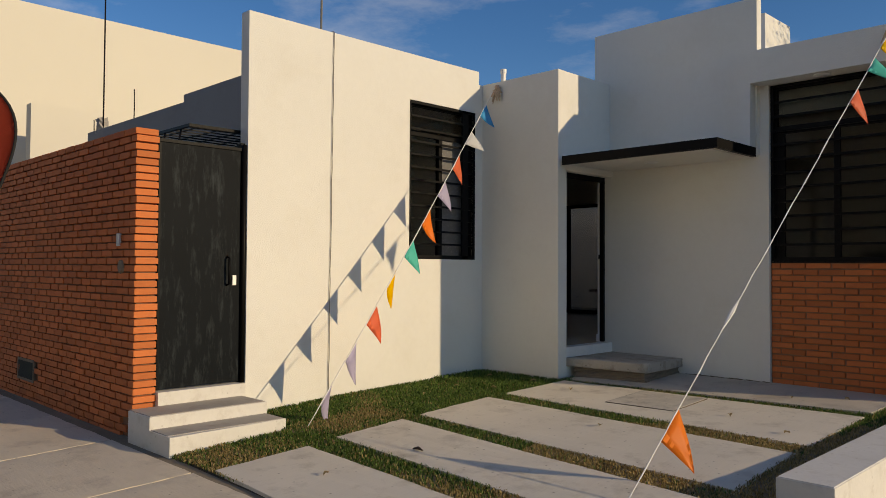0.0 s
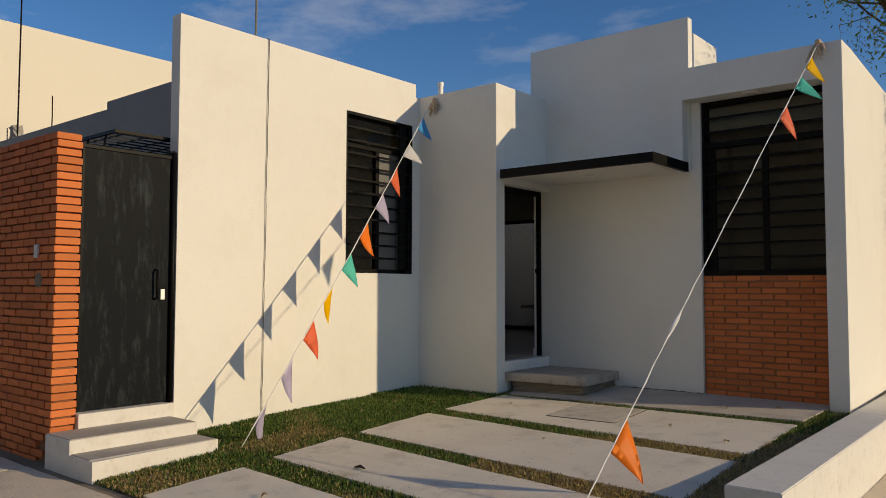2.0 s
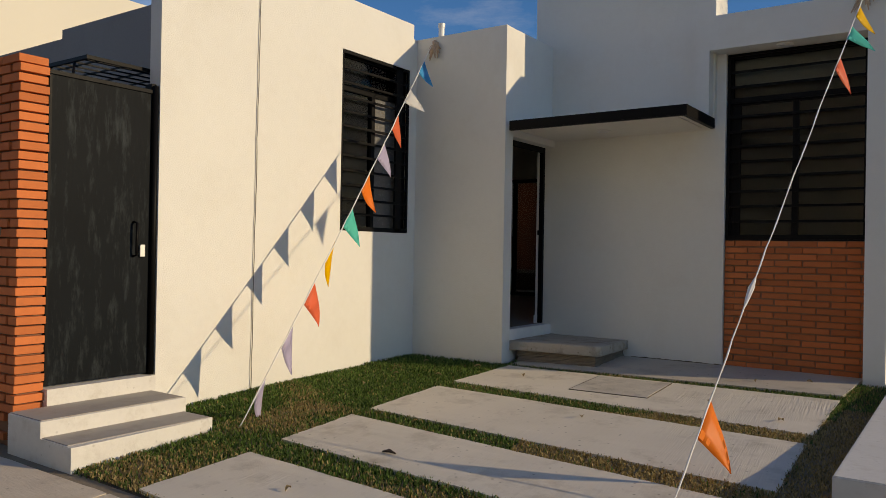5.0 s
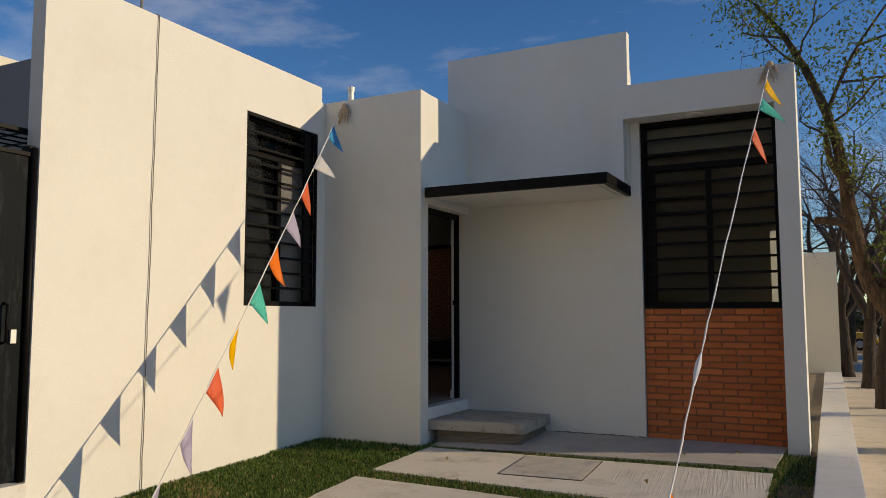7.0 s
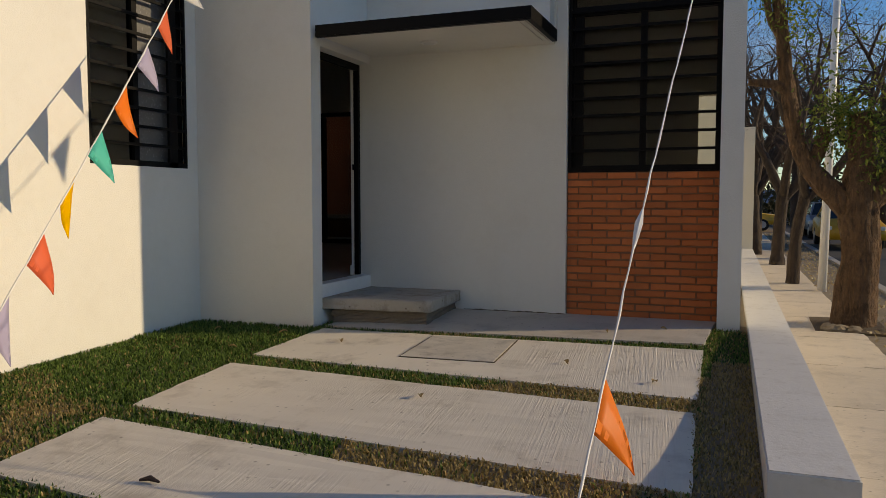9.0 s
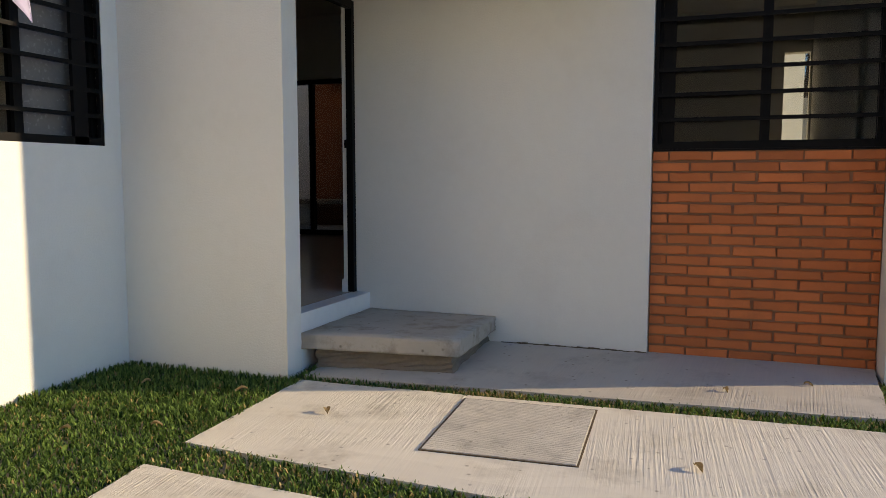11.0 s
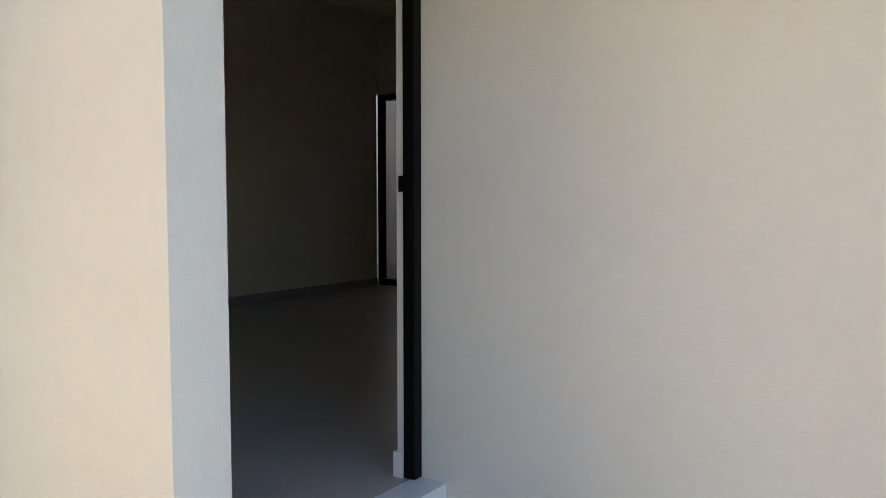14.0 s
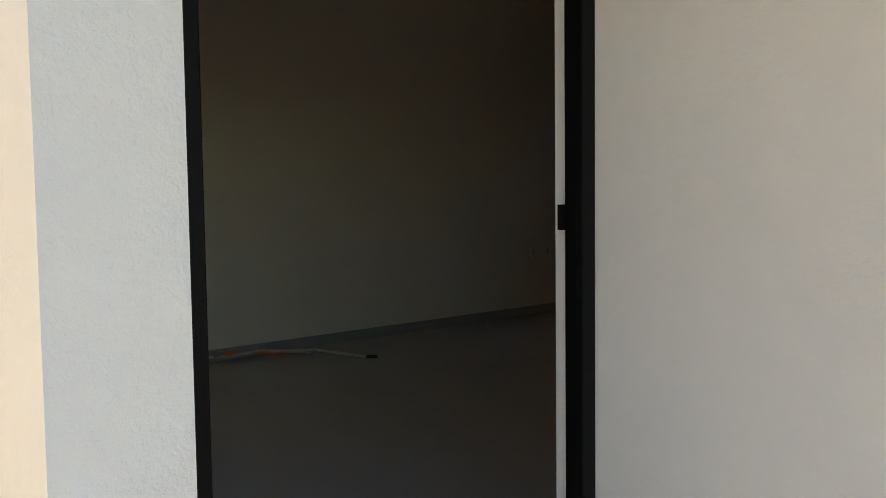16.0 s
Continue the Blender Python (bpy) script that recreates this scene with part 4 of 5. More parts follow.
bunting((-2.05, 8.41, 3.76), (-2.435, 4.05, lot(0, 4.05)), [(0.06, "yellow", 0.25, (0.45, 0.0, -0.8), 0.4), (0.125, "teal", 0.27, (0.5, -0.1, -0.7), 0.3), (0.21, "coral", 0.27, (0.3, 0.15, -0.9), 0.45), (0.885, "orange", 0.31, (0.12, -0.45, -0.9), 0.45)],
        "string of coloured pennants from the bay's corner to the driveway", [(0.70, 0.02, 0.14)], (-0.25, 0.5, -0.8), -0.035)
rag((-6.45, YC - 0.005, 3.66), RAG, 5, "plastic_tie", "faded brown plastic strip knotted round the wall's pipe")
rag((-2.05, YF - 0.005, 3.775), RAG, 9, "plastic_tie", "faded brown plastic strip knotted at the roof corner")


def banner():
    b = thing("advertising_flag", "red teardrop advertising flag with a dark hem standing on the pavement", "flag", at=(-7.31, 1.42, lot(0, 1.42)))
    turn = Matrix.Rotation(radians(40), 4, "Z")
    out = []
    for i in range(41):
        u = i / 40
        z = 0.50 + 2.80 * u
        w = 0.60 * math.sin(math.pi * u ** 3) ** 0.8 if 0 < u < 1 else 0.0
        out.append((w, z))
    bm = bmesh.new()
    rows = []
    for w, z in out:
        rows.append([bm.verts.new((k * w, 0.02 * math.sin(z * 3 + k * 3), z)) for k in (0, 0.25, 0.5, 0.75, 1)])
    for a, c in zip(rows, rows[1:]):
        for k in range(4):
            bm.faces.new((a[k], a[k + 1], c[k + 1], c[k]))
    bmesh.ops.solidify(bm, geom=bm.faces[:], thickness=0.002)
    bm.transform(turn)
    part("cloth", bm, RED, b, "red printed cloth", True)
    bm = bmesh.new()
    tube(bm, [Vector((w, 0.02 * math.sin(z * 3 + 3), z)) for w, z in out], 0.012, 6)
    bm.transform(turn)
    part("hem", bm, RUBBER, b, "dark sewn hem", True)
    bm = bmesh.new()
    tube(bm, [(0, 0, 0.0), (0, 0, 1.6), (0, 0, 3.3)], [0.016, 0.013, 0.006], 8)
    part("pole", bm, STEEL, b, "", True)
    part("base", boxes((-0.2, 0.2, -0.2, 0.2, 0.0, 0.035), bevel=0.01), RUBBER, b)


banner()


# ---- trees ----
def leaf_cloud(verts, faces, rng, centre, spread, n, size=0.07):
    for _ in range(n):
        c = Vector(centre) + Vector((rng.gauss(0, spread[0]), rng.gauss(0, spread[1]), rng.gauss(0, spread[2])))
        d = Vector((rng.gauss(0, 1), rng.gauss(0, 1), rng.gauss(-0.7, 0.7))).normalized()
        s = d.orthogonal().normalized()
        s = Matrix.Rotation(rng.uniform(0, 6.3), 3, d) @ s
        L = size * rng.uniform(0.6, 1.3)
        k = len(verts)
        verts += [tuple(c), tuple(c + d * L * 0.5 + s * L * 0.2), tuple(c + d * L), tuple(c + d * L * 0.5 - s * L * 0.2)]
        faces.append((k, k + 1, k + 2, k + 3))


def furrow(bm, centre_line, depth):
    """Pushes the skin of a limb in and out in long upright ridges and plates, as old bark has."""
    for v in bm.verts:
        c = min(centre_line, key=lambda p: (p - v.co).length_squared)
        d = v.co - c
        d.z *= 0.2
        a = math.atan2(d.y, d.x)
        n = noise.noise(Vector((math.cos(a) * 3.2, math.sin(a) * 3.2, v.co.z * 1.6))) + 0.8 * noise.noise(Vector((math.cos(a) * 7, math.sin(a) * 7, v.co.z * 4.5)))
        v.co += d.normalized() * depth * n


def limb(points, radii, rng, sides=12, lump=0.1, ridge=0.0):
    """Points refined so that the limb bends smoothly and is knotted along its length."""
    pts = [Vector(p) for p in points]
    fine, rad = [], []
    for i in range(len(pts) - 1):
        p0, p1, p2, p3 = pts[max(i - 1, 0)], pts[i], pts[i + 1], pts[min(i + 2, len(pts) - 1)]
        cuts = 12 if ridge else 4
        for k in range(cuts):
            t = k / cuts
            fine.append(0.5 * ((2 * p1) + (p2 - p0) * t + (2 * p0 - 5 * p1 + 4 * p2 - p3) * t * t + (3 * p1 - p0 - 3 * p2 + p3) * t ** 3))
            rad.append((radii[i] * (1 - t) + radii[i + 1] * t) * (1 + rng.uniform(-lump, lump) * (0.3 if ridge else 1)))
    fine.append(pts[-1])
    rad.append(radii[-1])
    bm = bmesh.new()
    tube(bm, fine, rad, sides, 0.02 if ridge else 0.06, rng)
    if ridge:
        furrow(bm, fine, ridge)
    return bm


def twigs(bm, rng, p, d, length, r, depth, leaves=None, droop=0.0):
    """A branch that forks on into ever finer twigs."""
    steps = 3
    pts, rad = [Vector(p)], [r]
    for i in range(steps):
        d = (d + Vector((rng.gauss(0, 0.2), rng.gauss(0, 0.2), rng.gauss(0.03 - droop, 0.16)))).normalized()
        pts.append(pts[-1] + d * length / steps)
        rad.append(r * (1 - 0.4 * (i + 1) / steps))
    tube(bm, pts, rad, 6 if r > 0.03 else 4 if r > 0.012 else 3)
    if leaves is not None and depth <= 1:
        leaf_cloud(*leaves, rng, pts[-1], (0.1, 0.1, 0.09), 9, 0.052)
    if depth == 0:
        return
    for k in range(rng.choice((2, 3, 3))):
        q = pts[rng.choice((1, 2, 3, 3))]
        side = Vector((rng.gauss(0, 1), rng.gauss(0, 1), rng.gauss(0.25, 0.7))).normalized()
        twigs(bm, rng, q, (d * 0.75 + side * 0.75).normalized(), length * rng.uniform(0.62, 0.85), rad[-1] * rng.uniform(0.55, 0.8), depth - 1, leaves, droop)


def near_tree():
    rng = random.Random(21)
    x, y = -0.49, 12.0
    tree = thing("street_tree", "old pollarded street tree with furrowed bark and sparse sprouting leaves", "tree", "street trees", at=(x, y, SIDE))

    def L(*pts):
        return [(a - x, b, c - SIDE) for a, b, c in pts]
    part("trunk", limb(L((x - 0.02, 0, SIDE - 0.15), (x - 0.01, 0, SIDE + 0.12), (-0.45, 0, 0.36), (-0.48, 0, 0.8), (-0.48, 0, 1.2), (-0.46, 0.02, 1.6), (-0.48, 0.02, 2.0), (-0.48, 0.02, 2.17)), [0.30, 0.245, 0.21, 0.225, 0.20, 0.155, 0.15, 0.155], rng, 40, 0.06, 0.035), BARK, tree, "thick furrowed trunk sawn off at the top", True)
    part("limb", limb(L((-0.55, 0, 0.9), (-0.74, -0.03, 1.15), (-0.93, -0.05, 1.34), (-1.13, -0.05, 1.64), (-1.24, 0, 2.05), (-1.32, 0, 2.5), (-1.38, 0, 2.95), (-1.46, 0, 3.6), (-1.68, 0.05, 4.4), (-2.06, 0.1, 5.25), (-2.42, 0.1, 5.8)), [0.14, 0.145, 0.125, 0.105, 0.092, 0.085, 0.08, 0.068, 0.052, 0.036, 0.018], rng, 30, 0.07, 0.02), BARK, tree, "leaning forked limb", True)
    part("limb", limb(L((-1.30, 0, 2.45), (-1.5, -0.05, 2.55), (-1.78, -0.1, 2.58)), [0.08, 0.06, 0.045], rng, 10), BARK, tree, "", True)
    part("limb", limb(L((-1.40, 0, 3.1), (-1.55, -0.03, 3.4), (-1.6, -0.1, 3.75)), [0.06, 0.045, 0.03], rng, 8), BARK, tree, "", True)
    part("limb", limb(L((-1.05, 0, 1.5), (-0.93, -0.02, 1.75), (-0.9, 0, 2.0)), [0.1, 0.09, 0.08], rng, 10), BARK, tree, "sawn-off stub", True)
    part("limb", limb(L((-0.45, 0, 1.0), (-0.15, 0, 1.35), (0.15, 0.05, 1.9), (0.4, 0.1, 2.8), (0.5, 0.1, 3.8)), [0.16, 0.15, 0.13, 0.1, 0.05], rng, 12), BARK, tree, "", True)
    part("limb", limb(L((-1.58, 0, 4.05), (-1.4, 0.05, 4.5), (-1.15, 0.1, 5.0), (-0.8, 0.1, 5.5)), [0.03, 0.026, 0.02, 0.012], rng, 8), BARK, tree, "", True)
    bm = bmesh.new()
    v, f = [], []
    for p, d, l, n in (((-2.42, 0.1, 5.8), (-0.5, 0, 0.8), 0.7, 3), ((-2.06, 0.1, 5.25), (-0.7, 0.1, 0.3), 0.75, 3), ((-1.85, 0.1, 4.8), (-0.8, -0.2, 0.3), 0.7, 3), ((-1.9, 0.1, 4.9), (0.5, 0, 0.8), 0.8, 3), ((-0.8, 0.1, 5.5), (0.5, 0.2, 0.8), 0.7, 3), ((-1.15, 0.1, 5.0), (0.9, 0, 0.2), 0.8, 3), ((-1.4, 0.05, 4.5), (0.8, 0.1, 0.1), 0.8, 3), ((-1.6, -0.1, 3.75), (-0.3, 0, 0.5), 0.4, 2), ((0.4, 0.1, 2.8), (0.3, 0, 0.5), 0.8, 3), ((0.5, 0.1, 3.8), (0, 0, 1), 0.9, 3), ((0.2, 0.05, 2.0), (0.6, 0, 0.1), 0.7, 3), ((-1.55, 0, 3.9), (0.9, 0, 0.5), 0.8, 3)):
        twigs(bm, rng, Vector(L(p)[0]), Vector(d).normalized(), l, 0.022, n, (v, f))
    tagged(part("brushwood", bm, TWIG, tree, "thin bare twigs"), kind="stuff")
    for c, s, n in (((-0.65, -0.1, 2.2), (0.14, 0.14, 0.14), 170), ((-0.35, -0.1, 2.05), (0.16, 0.15, 0.2), 240), ((-0.3, -0.15, 1.6), (0.12, 0.1, 0.22), 200), ((-0.85, -0.1, 1.95), (0.13, 0.12, 0.2), 260), ((-0.82, -0.1, 2.25), (0.1, 0.1, 0.1), 110), ((-1.3, -0.1, 3.35), (0.13, 0.12, 0.16), 190), ((-1.6, -0.1, 3.75), (0.1, 0.1, 0.16), 140), ((-2.5, 0.1, 5.9), (0.28, 0.2, 0.22), 380), ((-2.15, 0.0, 5.45), (0.3, 0.2, 0.22), 380), ((-1.9, 0, 4.75), (0.25, 0.2, 0.18), 240), ((-1.1, 0.1, 5.0), (0.35, 0.25, 0.25), 330), ((-0.8, 0.1, 4.4), (0.3, 0.25, 0.25), 260), ((-1.25, 0, 4.2), (0.2, 0.2, 0.2), 180), ((0.3, 0.1, 3.0), (0.4, 0.3, 0.5), 350), ((-0.9, 0, 2.9), (0.2, 0.2, 0.3), 120)):
        leaf_cloud(v, f, rng, L(c)[0], s, int(n * 1.7), 0.07)
    tagged(raw_mesh("crown", v, f, LEAF, tree), "sparse green and yellowing leaves", kind="stuff")


def bare_tree(x, y, h, r, seed, lean, leafy=False, forks=3, detail=4):
    rng = random.Random(seed)
    tree = thing("street_tree", "bare twisted street tree with a tangle of brown twigs", "tree", "street trees", at=(x, y, SIDE))
    top = Vector((lean[0] * 0.5, lean[1] * 0.5, h * 0.32))
    part("trunk", limb([(0, 0, -0.15), (0, 0, 0.1), tuple(top * 0.55 + Vector((rng.uniform(-0.06, 0.06), 0, 0))), tuple(top)], [r * 1.45, r * 1.1, r * 0.9, r * 0.95], rng, 12), BARK2, tree, "", True)
    bm = bmesh.new()
    v, f = [], []
    for i in range(forks):
        a = 2 * math.pi * i / forks + rng.uniform(-0.5, 0.5)
        d = Vector((math.cos(a) * 0.75 + lean[0] * 0.5, math.sin(a) * 0.6, 0.9)).normalized()
        e1 = top + d * h * 0.16 + Vector((0, 0, -0.02))
        e2 = e1 + (d + Vector((rng.uniform(-0.3, 0.3), rng.uniform(-0.3, 0.3), 0.25))).normalized() * h * 0.2
        e3 = e2 + (d * 0.6 + Vector((rng.uniform(-0.5, 0.5), rng.uniform(-0.5, 0.5), 0.5))).normalized() * h * 0.2
        part("limb", limb([tuple(top - Vector((0, 0, r))), tuple(e1), tuple(e2), tuple(e3)], [r * 0.75, r * 0.62, r * 0.42, r * 0.2], rng, 9), BARK2, tree, "", True)
        for q, n in ((e1, detail - 1), (e2, detail), (e2, detail), (e3, detail), (e3, detail)):
            twigs(bm, rng, q, (d * 0.6 + Vector((rng.gauss(0, 0.6), rng.gauss(0, 0.6), rng.gauss(0.25, 0.4)))).normalized(), h * 0.16, r * 0.2, n, (v, f) if leafy else None, 0.04)
    tagged(part("brushwood", bm, TWIG, tree, "dense tangle of bare brown twigs"), kind="stuff")
    if leafy and v:
        tagged(raw_mesh("crown", v, f, FARLEAF, tree), "thin dusty leaves", kind="stuff")


near_tree()
bare_tree(-0.88, 16.95, 5.2, 0.115, 31, (0.35, 0.0), False, 3, 5)
bare_tree(-1.35, 25.0, 5.6, 0.15, 33, (-0.2, 0.0), False, 4, 5)
bare_tree(-0.95, 21.4, 5.4, 0.15, 36, (0.2, 0.0), False, 3, 4)
bare_tree(2.6, 30.0, 7.5, 0.26, 40, (-0.2, 0.0), False, 4, 4)
bare_tree(-1.2, 33.0, 7.0, 0.22, 41, (0.1, 0.0), False, 4, 4)
bare_tree(6.5, 26.0, 8.0, 0.26, 44, (-0.3, 0.0), False, 4, 4)
bare_tree(-1.5, 27.5, 6.5, 0.2, 47, (0.0, 0.0), True, 4, 4)
bare_tree(0.6, 38.0, 9.0, 0.28, 49, (0.0, 0.0), True, 5, 4)
bare_tree(9.5, 36.0, 10.0, 0.3, 52, (-0.2, 0.0), True, 5, 4)
bare_tree(4.2, 44.0, 10.0, 0.3, 53, (0.0, 0.0), True, 5, 4)


def street():
    pole = thing("street_pole", "tall white painted steel street pole", "pole", at=(-0.49, 15.9, SIDE))
    bm = bmesh.new()
    tube(bm, [(0, 0, -0.1), (0.06, 0, 3.0), (0.15, 0, 8.0)], [0.075, 0.062, 0.045], 12)
    part("shaft", bm, PLASTIC, pole, "", True)
    bm = bmesh.new()
    prism(bm, [(-0.98, 11.35), (-0.2, 11.3), (-0.15, 12.6), (-0.96, 12.5)], SIDE - 0.05, SIDE + 0.006)
    structure("tree_pit", bm, SOIL, "bare soil square around the tree", "soil")
    rng = random.Random(12)
    for i in range(9):
        s = thing("stone", "rough brown stone lying by the tree's foot", "stone", "stones by the tree", at=(-0.49 + rng.uniform(-0.35, 0.3), 11.56 + rng.uniform(-0.15, 0.12), SIDE + 0.01))
        bm = bmesh.new()
        bmesh.ops.create_icosphere(bm, subdivisions=2, radius=rng.uniform(0.04, 0.09))
        for v in bm.verts:
            v.co *= 1 + rng.uniform(-0.32, 0.25)
            v.co.z *= 0.6
        part("rock", bm, EARTH, s)
    v, f = [], []
    for _ in range(1300):
        yy = rng.uniform(9, 40)
        xx = skew(rng.uniform(-0.38, 0.5), yy)
        leaf_cloud(v, f, rng, (xx, yy, SIDE + 0.02), (0.03, 0.03, 0.008), 1, 0.08)
    tagged(raw_mesh("leaf_litter", v, f, DEAD), "dry leaf litter on the earth verge", "litter", kind="stuff")


street()


def car(name, x, y, turn, paint, label, group="parked cars"):
    c = thing(name, label, "car", group, at=(x, y, SIDE + 0.0))
    c.rotation_euler = (0, 0, turn)
    W, Lh = 0.86, 2.15
    prof = [(-Lh, 0.32), (-Lh, 0.62), (-Lh + 0.12, 0.80), (-1.0, 0.92), (-0.98, 0.95), (Lh - 0.45, 0.98), (Lh - 0.08, 0.92), (Lh, 0.6), (Lh - 0.03, 0.32)]
    bm = bmesh.new()
    rings = []
    for sx, k in ((-W, 0.93), (-W * 0.9, 1.0), (W * 0.9, 1.0), (W, 0.93)):
        rings.append([bm.verts.new((sx, y0 * (1.0 if k == 1 else 0.97), 0.3 + (z0 - 0.3) * k)) for y0, z0 in prof])
    for a, b in zip(rings, rings[1:]):
        for i in range(len(prof)):
            bm.faces.new((a[i], a[(i + 1) % len(prof)], b[(i + 1) % len(prof)], b[i]))
    bm.faces.new(rings[0])
    bm.faces.new(rings[-1][::-1])
    bmesh.ops.recalc_face_normals(bm, faces=bm.faces)
    bmesh.ops.bevel(bm, geom=bm.edges[:], offset=0.03, segments=2, affect="EDGES")
    part("body", bm, paint, c, "", True)
    cab = [(-0.95, 0.93, 0.78), (-0.35, 1.42, 0.60), (0.85, 1.44, 0.60), (1.65, 0.97, 0.76)]
    bm = bmesh.new()
    lv = [bm.verts.new((-w, yy, zz)) for yy, zz, w in cab]
    rv = [bm.verts.new((w, yy, zz)) for yy, zz, w in cab]
    bm.faces.new(lv)
    bm.faces.new(rv[::-1])
    for i in range(4):
        bm.faces.new((lv[i], lv[(i + 1) % 4], rv[(i + 1) % 4], rv[i]))
    bmesh.ops.recalc_face_normals(bm, faces=bm.faces)
    part("windows", bm, CARGLASS, c, "dark tinted windows")
    part("roof", boxes((-0.61, 0.61, -0.38, 0.9, 1.415, 1.465), bevel=0.02), paint, c)
    for s in (-1, 1):
        for ends in ([(s * 0.76, -0.96, 0.93), (s * 0.60, -0.37, 1.43)], [(s * 0.60, 0.86, 1.43), (s * 0.75, 1.64, 0.96)]):
            bm = bmesh.new()
            tube(bm, ends, 0.038, 6)
            part("pillar", bm, paint, c)
        part("headlight", boxes((s * 0.80 - 0.13, s * 0.80 + 0.0 if s > 0 else s * 0.80 + 0.13, -Lh + 0.0, -Lh + 0.12, 0.62, 0.74), bevel=0.02), LAMP, c, "clear headlight")
    part("grille", boxes((-0.4, 0.4, -Lh - 0.012, -Lh + 0.05, 0.42, 0.56), bevel=0.01), RUBBER, c, "black front grille")
    part("number_plate", boxes((-0.2, 0.2, -Lh - 0.02, -Lh - 0.004, 0.34, 0.42)), PLASTIC, c)
    for wx in (-1, 1):
        for wy in (-1.35, 1.3):
            bm = bmesh.new()
            tube(bm, [(wx * 0.66, wy, 0.31), (wx * 0.68, wy, 0.31), (wx * 0.84, wy, 0.31), (wx * 0.865, wy, 0.31)], [0.28, 0.31, 0.31, 0.28], 20)
            t = part("wheel", bm, RUBBER, c, "black tyre", True)
            bm = bmesh.new()
            tube(bm, [(wx * 0.85, wy, 0.31), (wx * 0.872, wy, 0.31)], [0.19, 0.17], 14)
            part("rim", bm, STEEL, t)
    return c


car("parked_car", 1.55, 30.0, 0.0, YELLOW, "yellow saloon taxi parked facing up the street")
car("parked_car", 1.7, 37.0, 0.0, SILVER, "grey saloon car parked behind the taxi")
car("parked_car", -2.0, 44.0, math.pi / 2, YELLOW, "yellow taxi crossing the far junction")


def distance():
    rng = random.Random(50)
    v, f = [], []
    for i in range(120):
        x, y = rng.uniform(-14, 34), rng.uniform(50, 75)
        h = rng.uniform(0.9, 2.4)
        leaf_cloud(v, f, rng, (x, y, SIDE + h * 0.8), (1.6, 1.2, h * 0.7), 140, 0.5)
    tagged(raw_mesh("far_hedge", v, f, FARLEAF), "dark dusty bushes and trees at the end of the street", "bushes", kind="stuff")
    bm = bmesh.new()
    pts = []
    for i in range(61):
        x = -1500 + i * 50
        h = 26 + 22 * noise.noise(Vector((i * 0.13, 3.0, 0))) + 9 * noise.noise(Vector((i * 0.5, 1.0, 0)))
        pts.append((x, max(h, 8)))
    front = [bm.verts.new((x, 1700, -5)) for x, h in pts]
    ridge = [bm.verts.new((x, 1900, h)) for x, h in pts]
    back = [bm.verts.new((x, 2300, -5)) for x, h in pts]
    for a, b in ((front, ridge), (ridge, back)):
        for i in range(60):
            bm.faces.new((a[i], a[i + 1], b[i + 1], b[i]))
    structure("backdrop", bm, MOUNTAIN, "low blue hills on the horizon", "hills")
    # unseen row of houses closing the street behind the walker, added for bounce light
    for i, (x, w, h, mat) in enumerate(((-29, 9.6, 8.2, CREAM), (-19.2, 9.6, 8.8, WHITE), (-9.4, 9.6, 8.4, CREAM), (0.4, 9.6, 9.0, WHITE))):
        hs = thing("house", "plain rendered house, unseen, added across the street for bounce light", "house", "houses across the street", at=(x + w / 2, -13.5, -0.5))
        part("wall", boxes((-w / 2, w / 2, -4, 4, 0, h)), mat, hs)
        part("roof", boxes((-w / 2 - 0.05, w / 2 + 0.05, -4.05, 4.05, h, h + 0.15)), GREYWALL, hs)
        part("door", boxes((-0.5, 0.5, 4.0, 4.04, 0.1, 2.2)), BLACK, hs)
        for k in (-2.6, 2.4):
            wi = part("window", boxes((k - 0.7, k + 0.7, 4.0, 4.05, 1.2, 2.4)), BLACK, hs)
            part("pane", boxes((k - 0.62, k + 0.62, 4.05, 4.06, 1.28, 2.32)), CARGLASS, wi)


distance()


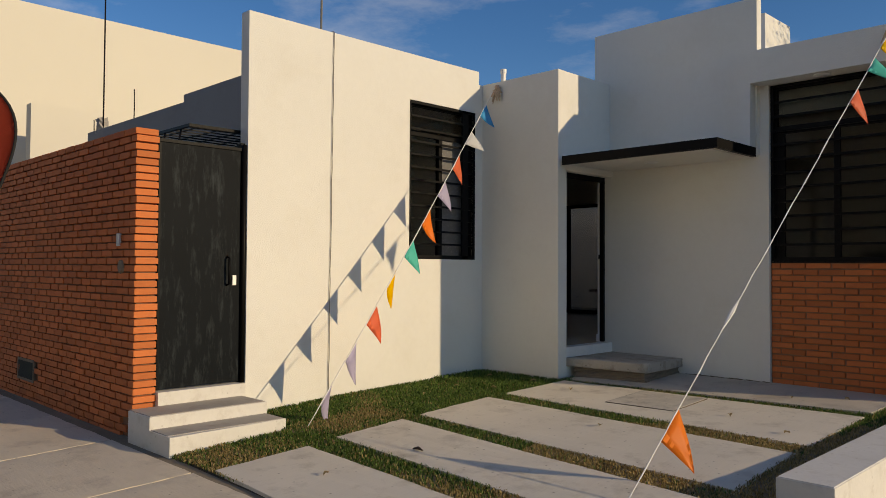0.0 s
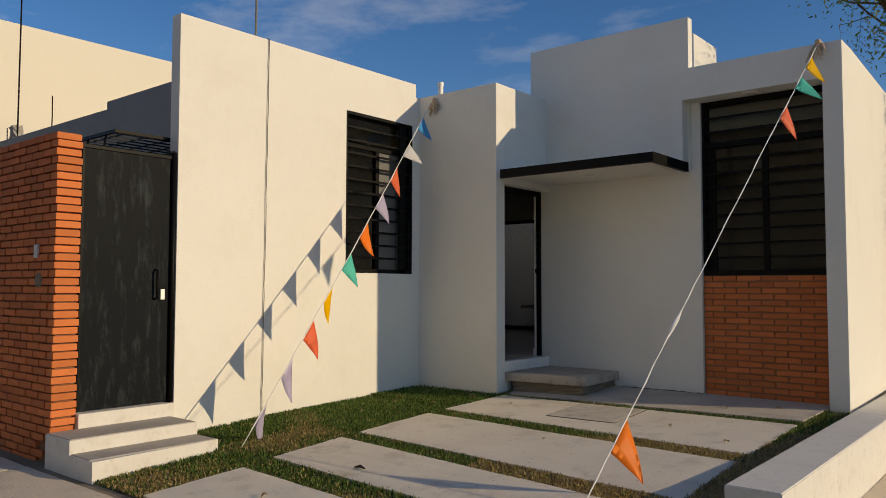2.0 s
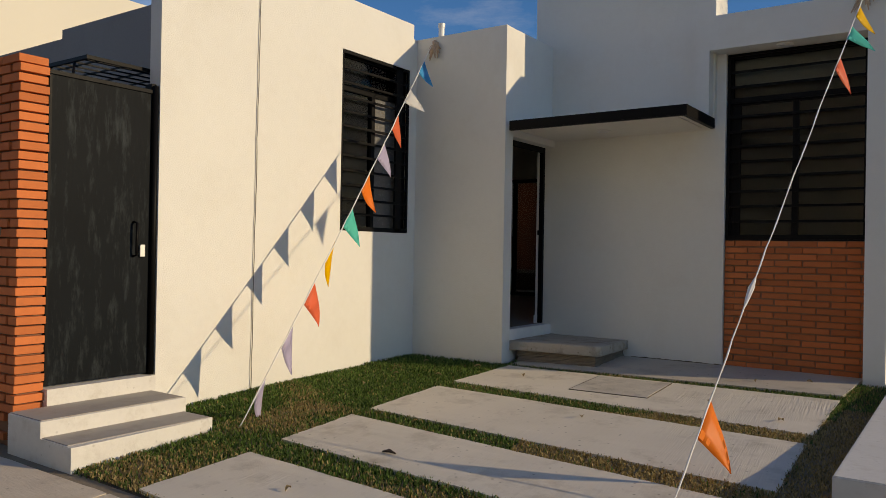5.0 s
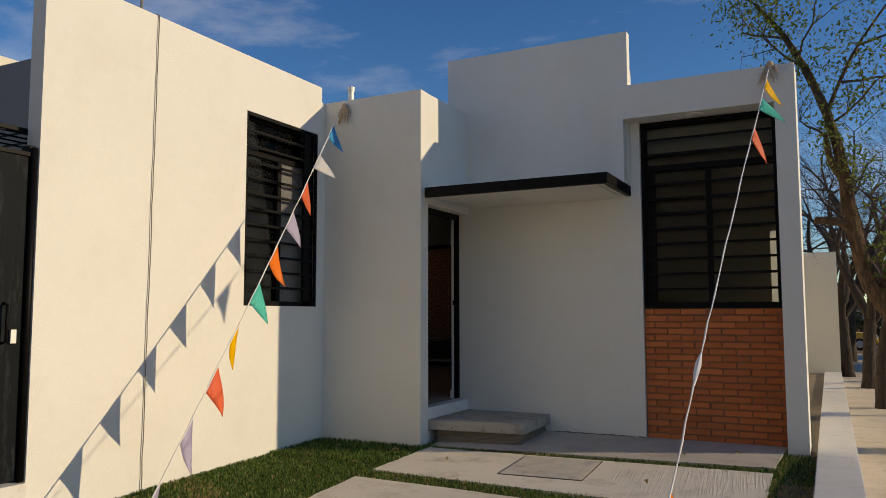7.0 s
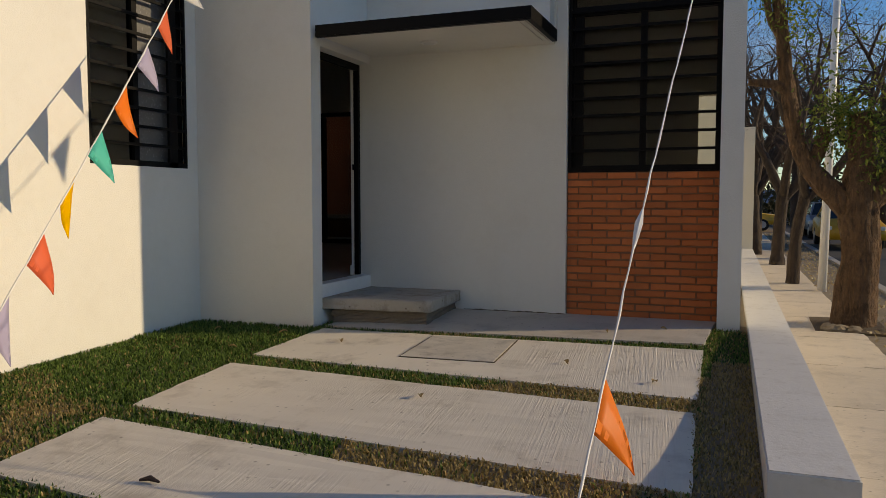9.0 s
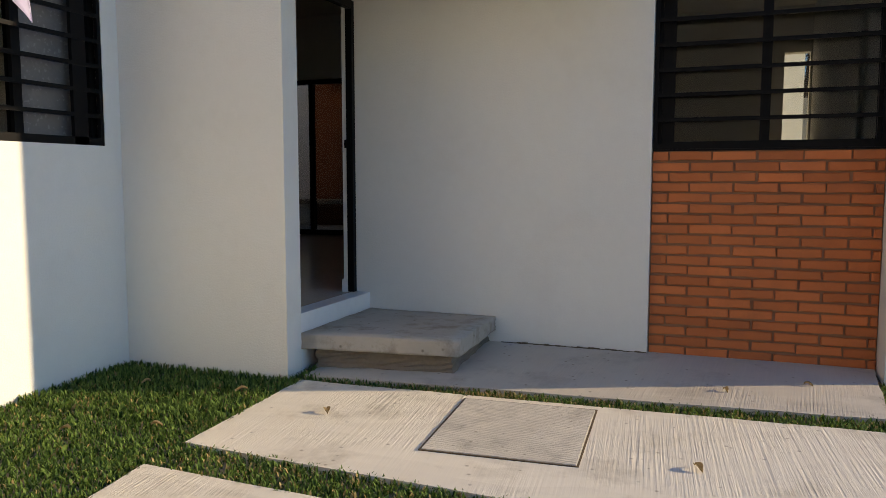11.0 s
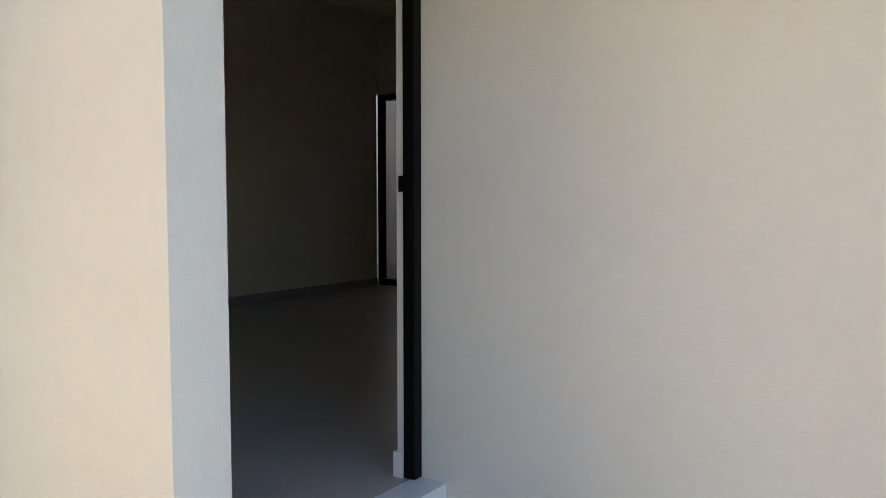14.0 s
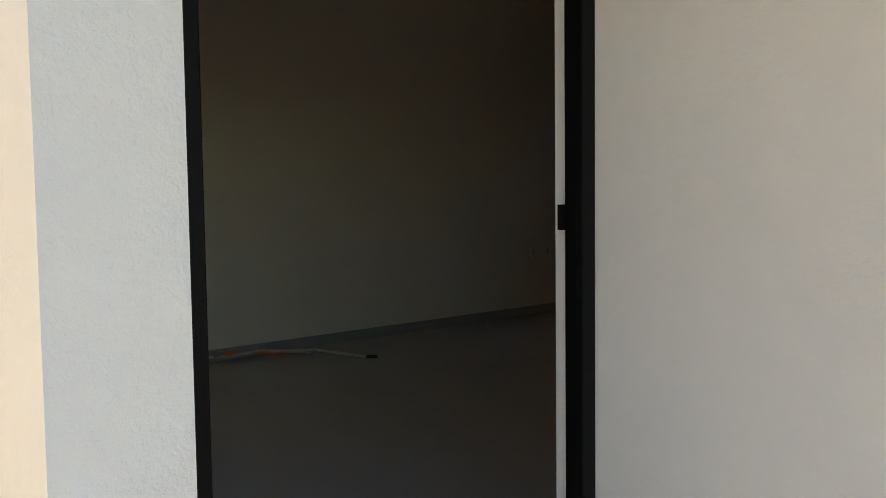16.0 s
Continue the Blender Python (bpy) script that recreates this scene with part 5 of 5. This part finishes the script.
# ---- small things ----
def small_things():
    rng = random.Random(77)
    spots = [(-3.66, 5.62), (-5.9, 5.6), (-5.75, 4.6), (-5.55, 7.05), (-6.2, 7.0), (-4.9, 6.9), (-2.45, 8.2), (-2.9, 7.95), (-3.0, 6.75), (-6.3, 4.5), (-4.4, 3.2), (-2.35, 6.4), (-5.6, 6.4), (-6.0, 6.2)]
    for i, (x, y) in enumerate(spots):
        on = any(inside(x, y, q) for q in PAVERS)
        t = thing("fallen_leaf", "dry curled tan leaf lying on the " + ("concrete slab" if on else "lawn"), "leaf", "fallen leaves", at=(x, y, lot(x, y) + (0.022 if on else 0.03)))
        bm = bmesh.new()
        s, a = rng.uniform(0.025, 0.045), rng.uniform(0, 6.3)
        rows = []
        for k in range(5):
            u = k / 4
            w = s * 0.55 * math.sin(math.pi * (0.08 + 0.88 * u))
            rows.append([bm.verts.new(((u - 0.5) * 2 * s, j * w, 0.012 * abs(j) + 0.01 * math.sin(u * 4))) for j in (-1, 0, 1)])
        for p, q in zip(rows, rows[1:]):
            for k in range(2):
                bm.faces.new((p[k], p[k + 1], q[k + 1], q[k]))
        bmesh.ops.solidify(bm, geom=bm.faces[:], thickness=0.001)
        bm.transform(Matrix.Rotation(a, 4, "Z"))
        part("blade", bm, DEAD, t)
    stick = thing("wood_chip", "dark curled wood chip lying on a concrete slab", "wood chip", at=(-4.33, 4.05, lot(0, 4.05) + 0.02))
    bm = bmesh.new()
    tube(bm, [(-0.06, 0, 0), (-0.01, 0.012, 0.012), (0.05, 0.004, 0.004)], [0.006, 0.014, 0.005], 6)
    part("chip", bm, TWIG, stick)
    # the rolled pennants and pole left on the floor inside
    roll = thing("rolled_bunting", "crumpled white and orange pennants with a thin pole on the floor", "bunting", at=(-9.78, 10.11, FLOOR))
    bm = bmesh.new()
    tube(bm, [(0.46, 0.50, 0.012), (0.2, 0.2, 0.07), (-0.2, -0.05, 0.04), (-0.3, -0.5, 0.02)], [0.012, 0.012, 0.012, 0.012], 8)
    part("pole", bm, WOOD, roll, "thin white pole")
    bm = bmesh.new()
    tube(bm, [(0.46, 0.50, 0.012), (0.52, 0.56, 0.012)], 0.014, 8)
    part("tip", bm, RUBBER, roll, "black rubber tip")
    for i, (x, y, mat) in enumerate(((0.05, 0.12, "white"), (-0.1, 0.0, "orange"), (-0.18, -0.1, "white"), (-0.22, -0.25, "orange"), (-0.26, -0.42, "white"))):
        bm = pennant(mat, 0.26, 0.2, 90 + i)
        f = part(mat + "_pennant", bm, FLAGS[mat], roll)
        f.matrix_basis = pose(x, y, 0.05, 82, 0, 40 + i * 30)
    for yy in (13.33, 13.56):
        o = thing("wall_socket", "white plastic wall socket plate on the inner wall", "socket", "wall sockets", at=(-10.058, yy, 0.965))
        part("plate", boxes((0, 0.01, -0.035, 0.035, -0.06, 0.06), bevel=0.003), PLASTIC, o)
        part("insert", boxes((0.0101, 0.013, -0.018, 0.018, -0.035, 0.035)), GREYPLASTIC, o)


small_things()


# ---- bricks ----
def brick_block(lx, ly, lz, seed):
    rng = random.Random(seed)
    bm = boxes((-lx / 2, lx / 2, 0, ly, 0, lz))
    bmesh.ops.bevel(bm, geom=[e for e in bm.edges if all(v.co.y < 0.001 for v in e.verts)], offset=0.004, segments=1, affect="EDGES")
    bmesh.ops.subdivide_edges(bm, edges=[e for e in bm.edges if abs(e.verts[0].co.x - e.verts[1].co.x) > lx * 0.6], cuts=2)
    for v in bm.verts:
        v.co += Vector((rng.uniform(-1, 1) * 0.0032, rng.uniform(-1, 1) * 0.0025, rng.uniform(-1, 1) * 0.0028))
    return bm


def bricks():
    rng = random.Random(6)
    # panel under the bay window
    panel = tagged(thing("brick_panel", "orange brick panel in running bond under the window", "brick wall", at=(-3.41, YB, -0.02)), kind="structure")
    pitch, length, high = 0.069, 0.272, 0.055
    full = [mesh_of("brick", brick_block(length - 0.013, 0.036, high, s), BRICK) for s in range(8)]
    W = 1.382
    for c in range(20):
        x = -0.164 if c % 2 else -0.03
        while x < W - 0.01:
            a, b = max(x, 0.0), min(x + length, W)
            if b - a > 0.03:
                if b - a > length - 0.02:
                    me = full[rng.randrange(8)]
                else:
                    me = mesh_of("brick", brick_block(b - a - 0.010, 0.036, high, c), BRICK)
                o = new("brick", me)
                o.parent, o.location = panel, ((a + b) / 2 + rng.uniform(-0.003, 0.003), rng.uniform(-0.009, 0.005), c * pitch + 0.006 + rng.uniform(-0.002, 0.002))
                o.rotation_euler = (0, rng.uniform(-0.004, 0.004), rng.uniform(-0.012, 0.012))
            x += length
    # yard wall; corner bricks first, then the stretch nearest the gate
    wall = tagged(thing("yard_brick_wall", "orange brick yard wall in running bond beside the gate", "brick wall", at=(XG, YW, -0.46)), kind="structure")
    corner = [mesh_of("brick", boxes((-0.25, 0, 0, 0.214, 0, 0.057), bevel=0.004), BRICK), mesh_of("brick", boxes((-0.12, 0, 0, 0.214, 0, 0.057), bevel=0.004), BRICK)]
    high, length = 0.057, 0.262
    full = [mesh_of("brick", brick_block(length - 0.021, 0.036, high, 40 + s), BRICK) for s in range(8)]
    rest = bmesh.new()
    n = 0
    for c in range(43):
        z = c * 0.0705
        if z > 0.40:
            o = new("brick", corner[c % 2])
            o.parent, o.location = wall, (0.008 + rng.uniform(-0.003, 0.003) if c % 2 else -0.005, rng.uniform(-0.004, 0.004), z + rng.uniform(-0.0015, 0.0015))
        start = -0.263 if c % 2 == 0 else -0.133
        x = start
        while x > -6.4:
            mid = x - length / 2
            if not (-3.33 < mid < -2.74 and 0.36 < z < 0.62):
                y = rng.uniform(-0.004, 0.004)
                if x > -1.75:
                    o = new("brick", full[rng.randrange(8)])
                    o.parent, o.location = wall, (mid, y, z)
                    n += 1
                else:
                    box(rest, mid - length / 2 + 0.0105, mid + length / 2 - 0.0105, y, y + 0.036, z, z + high)
            x -= length
    tagged(part("far_bricks", rest, BRICK, wall, "orange bricks further along the wall"), kind="stuff")


bricks()
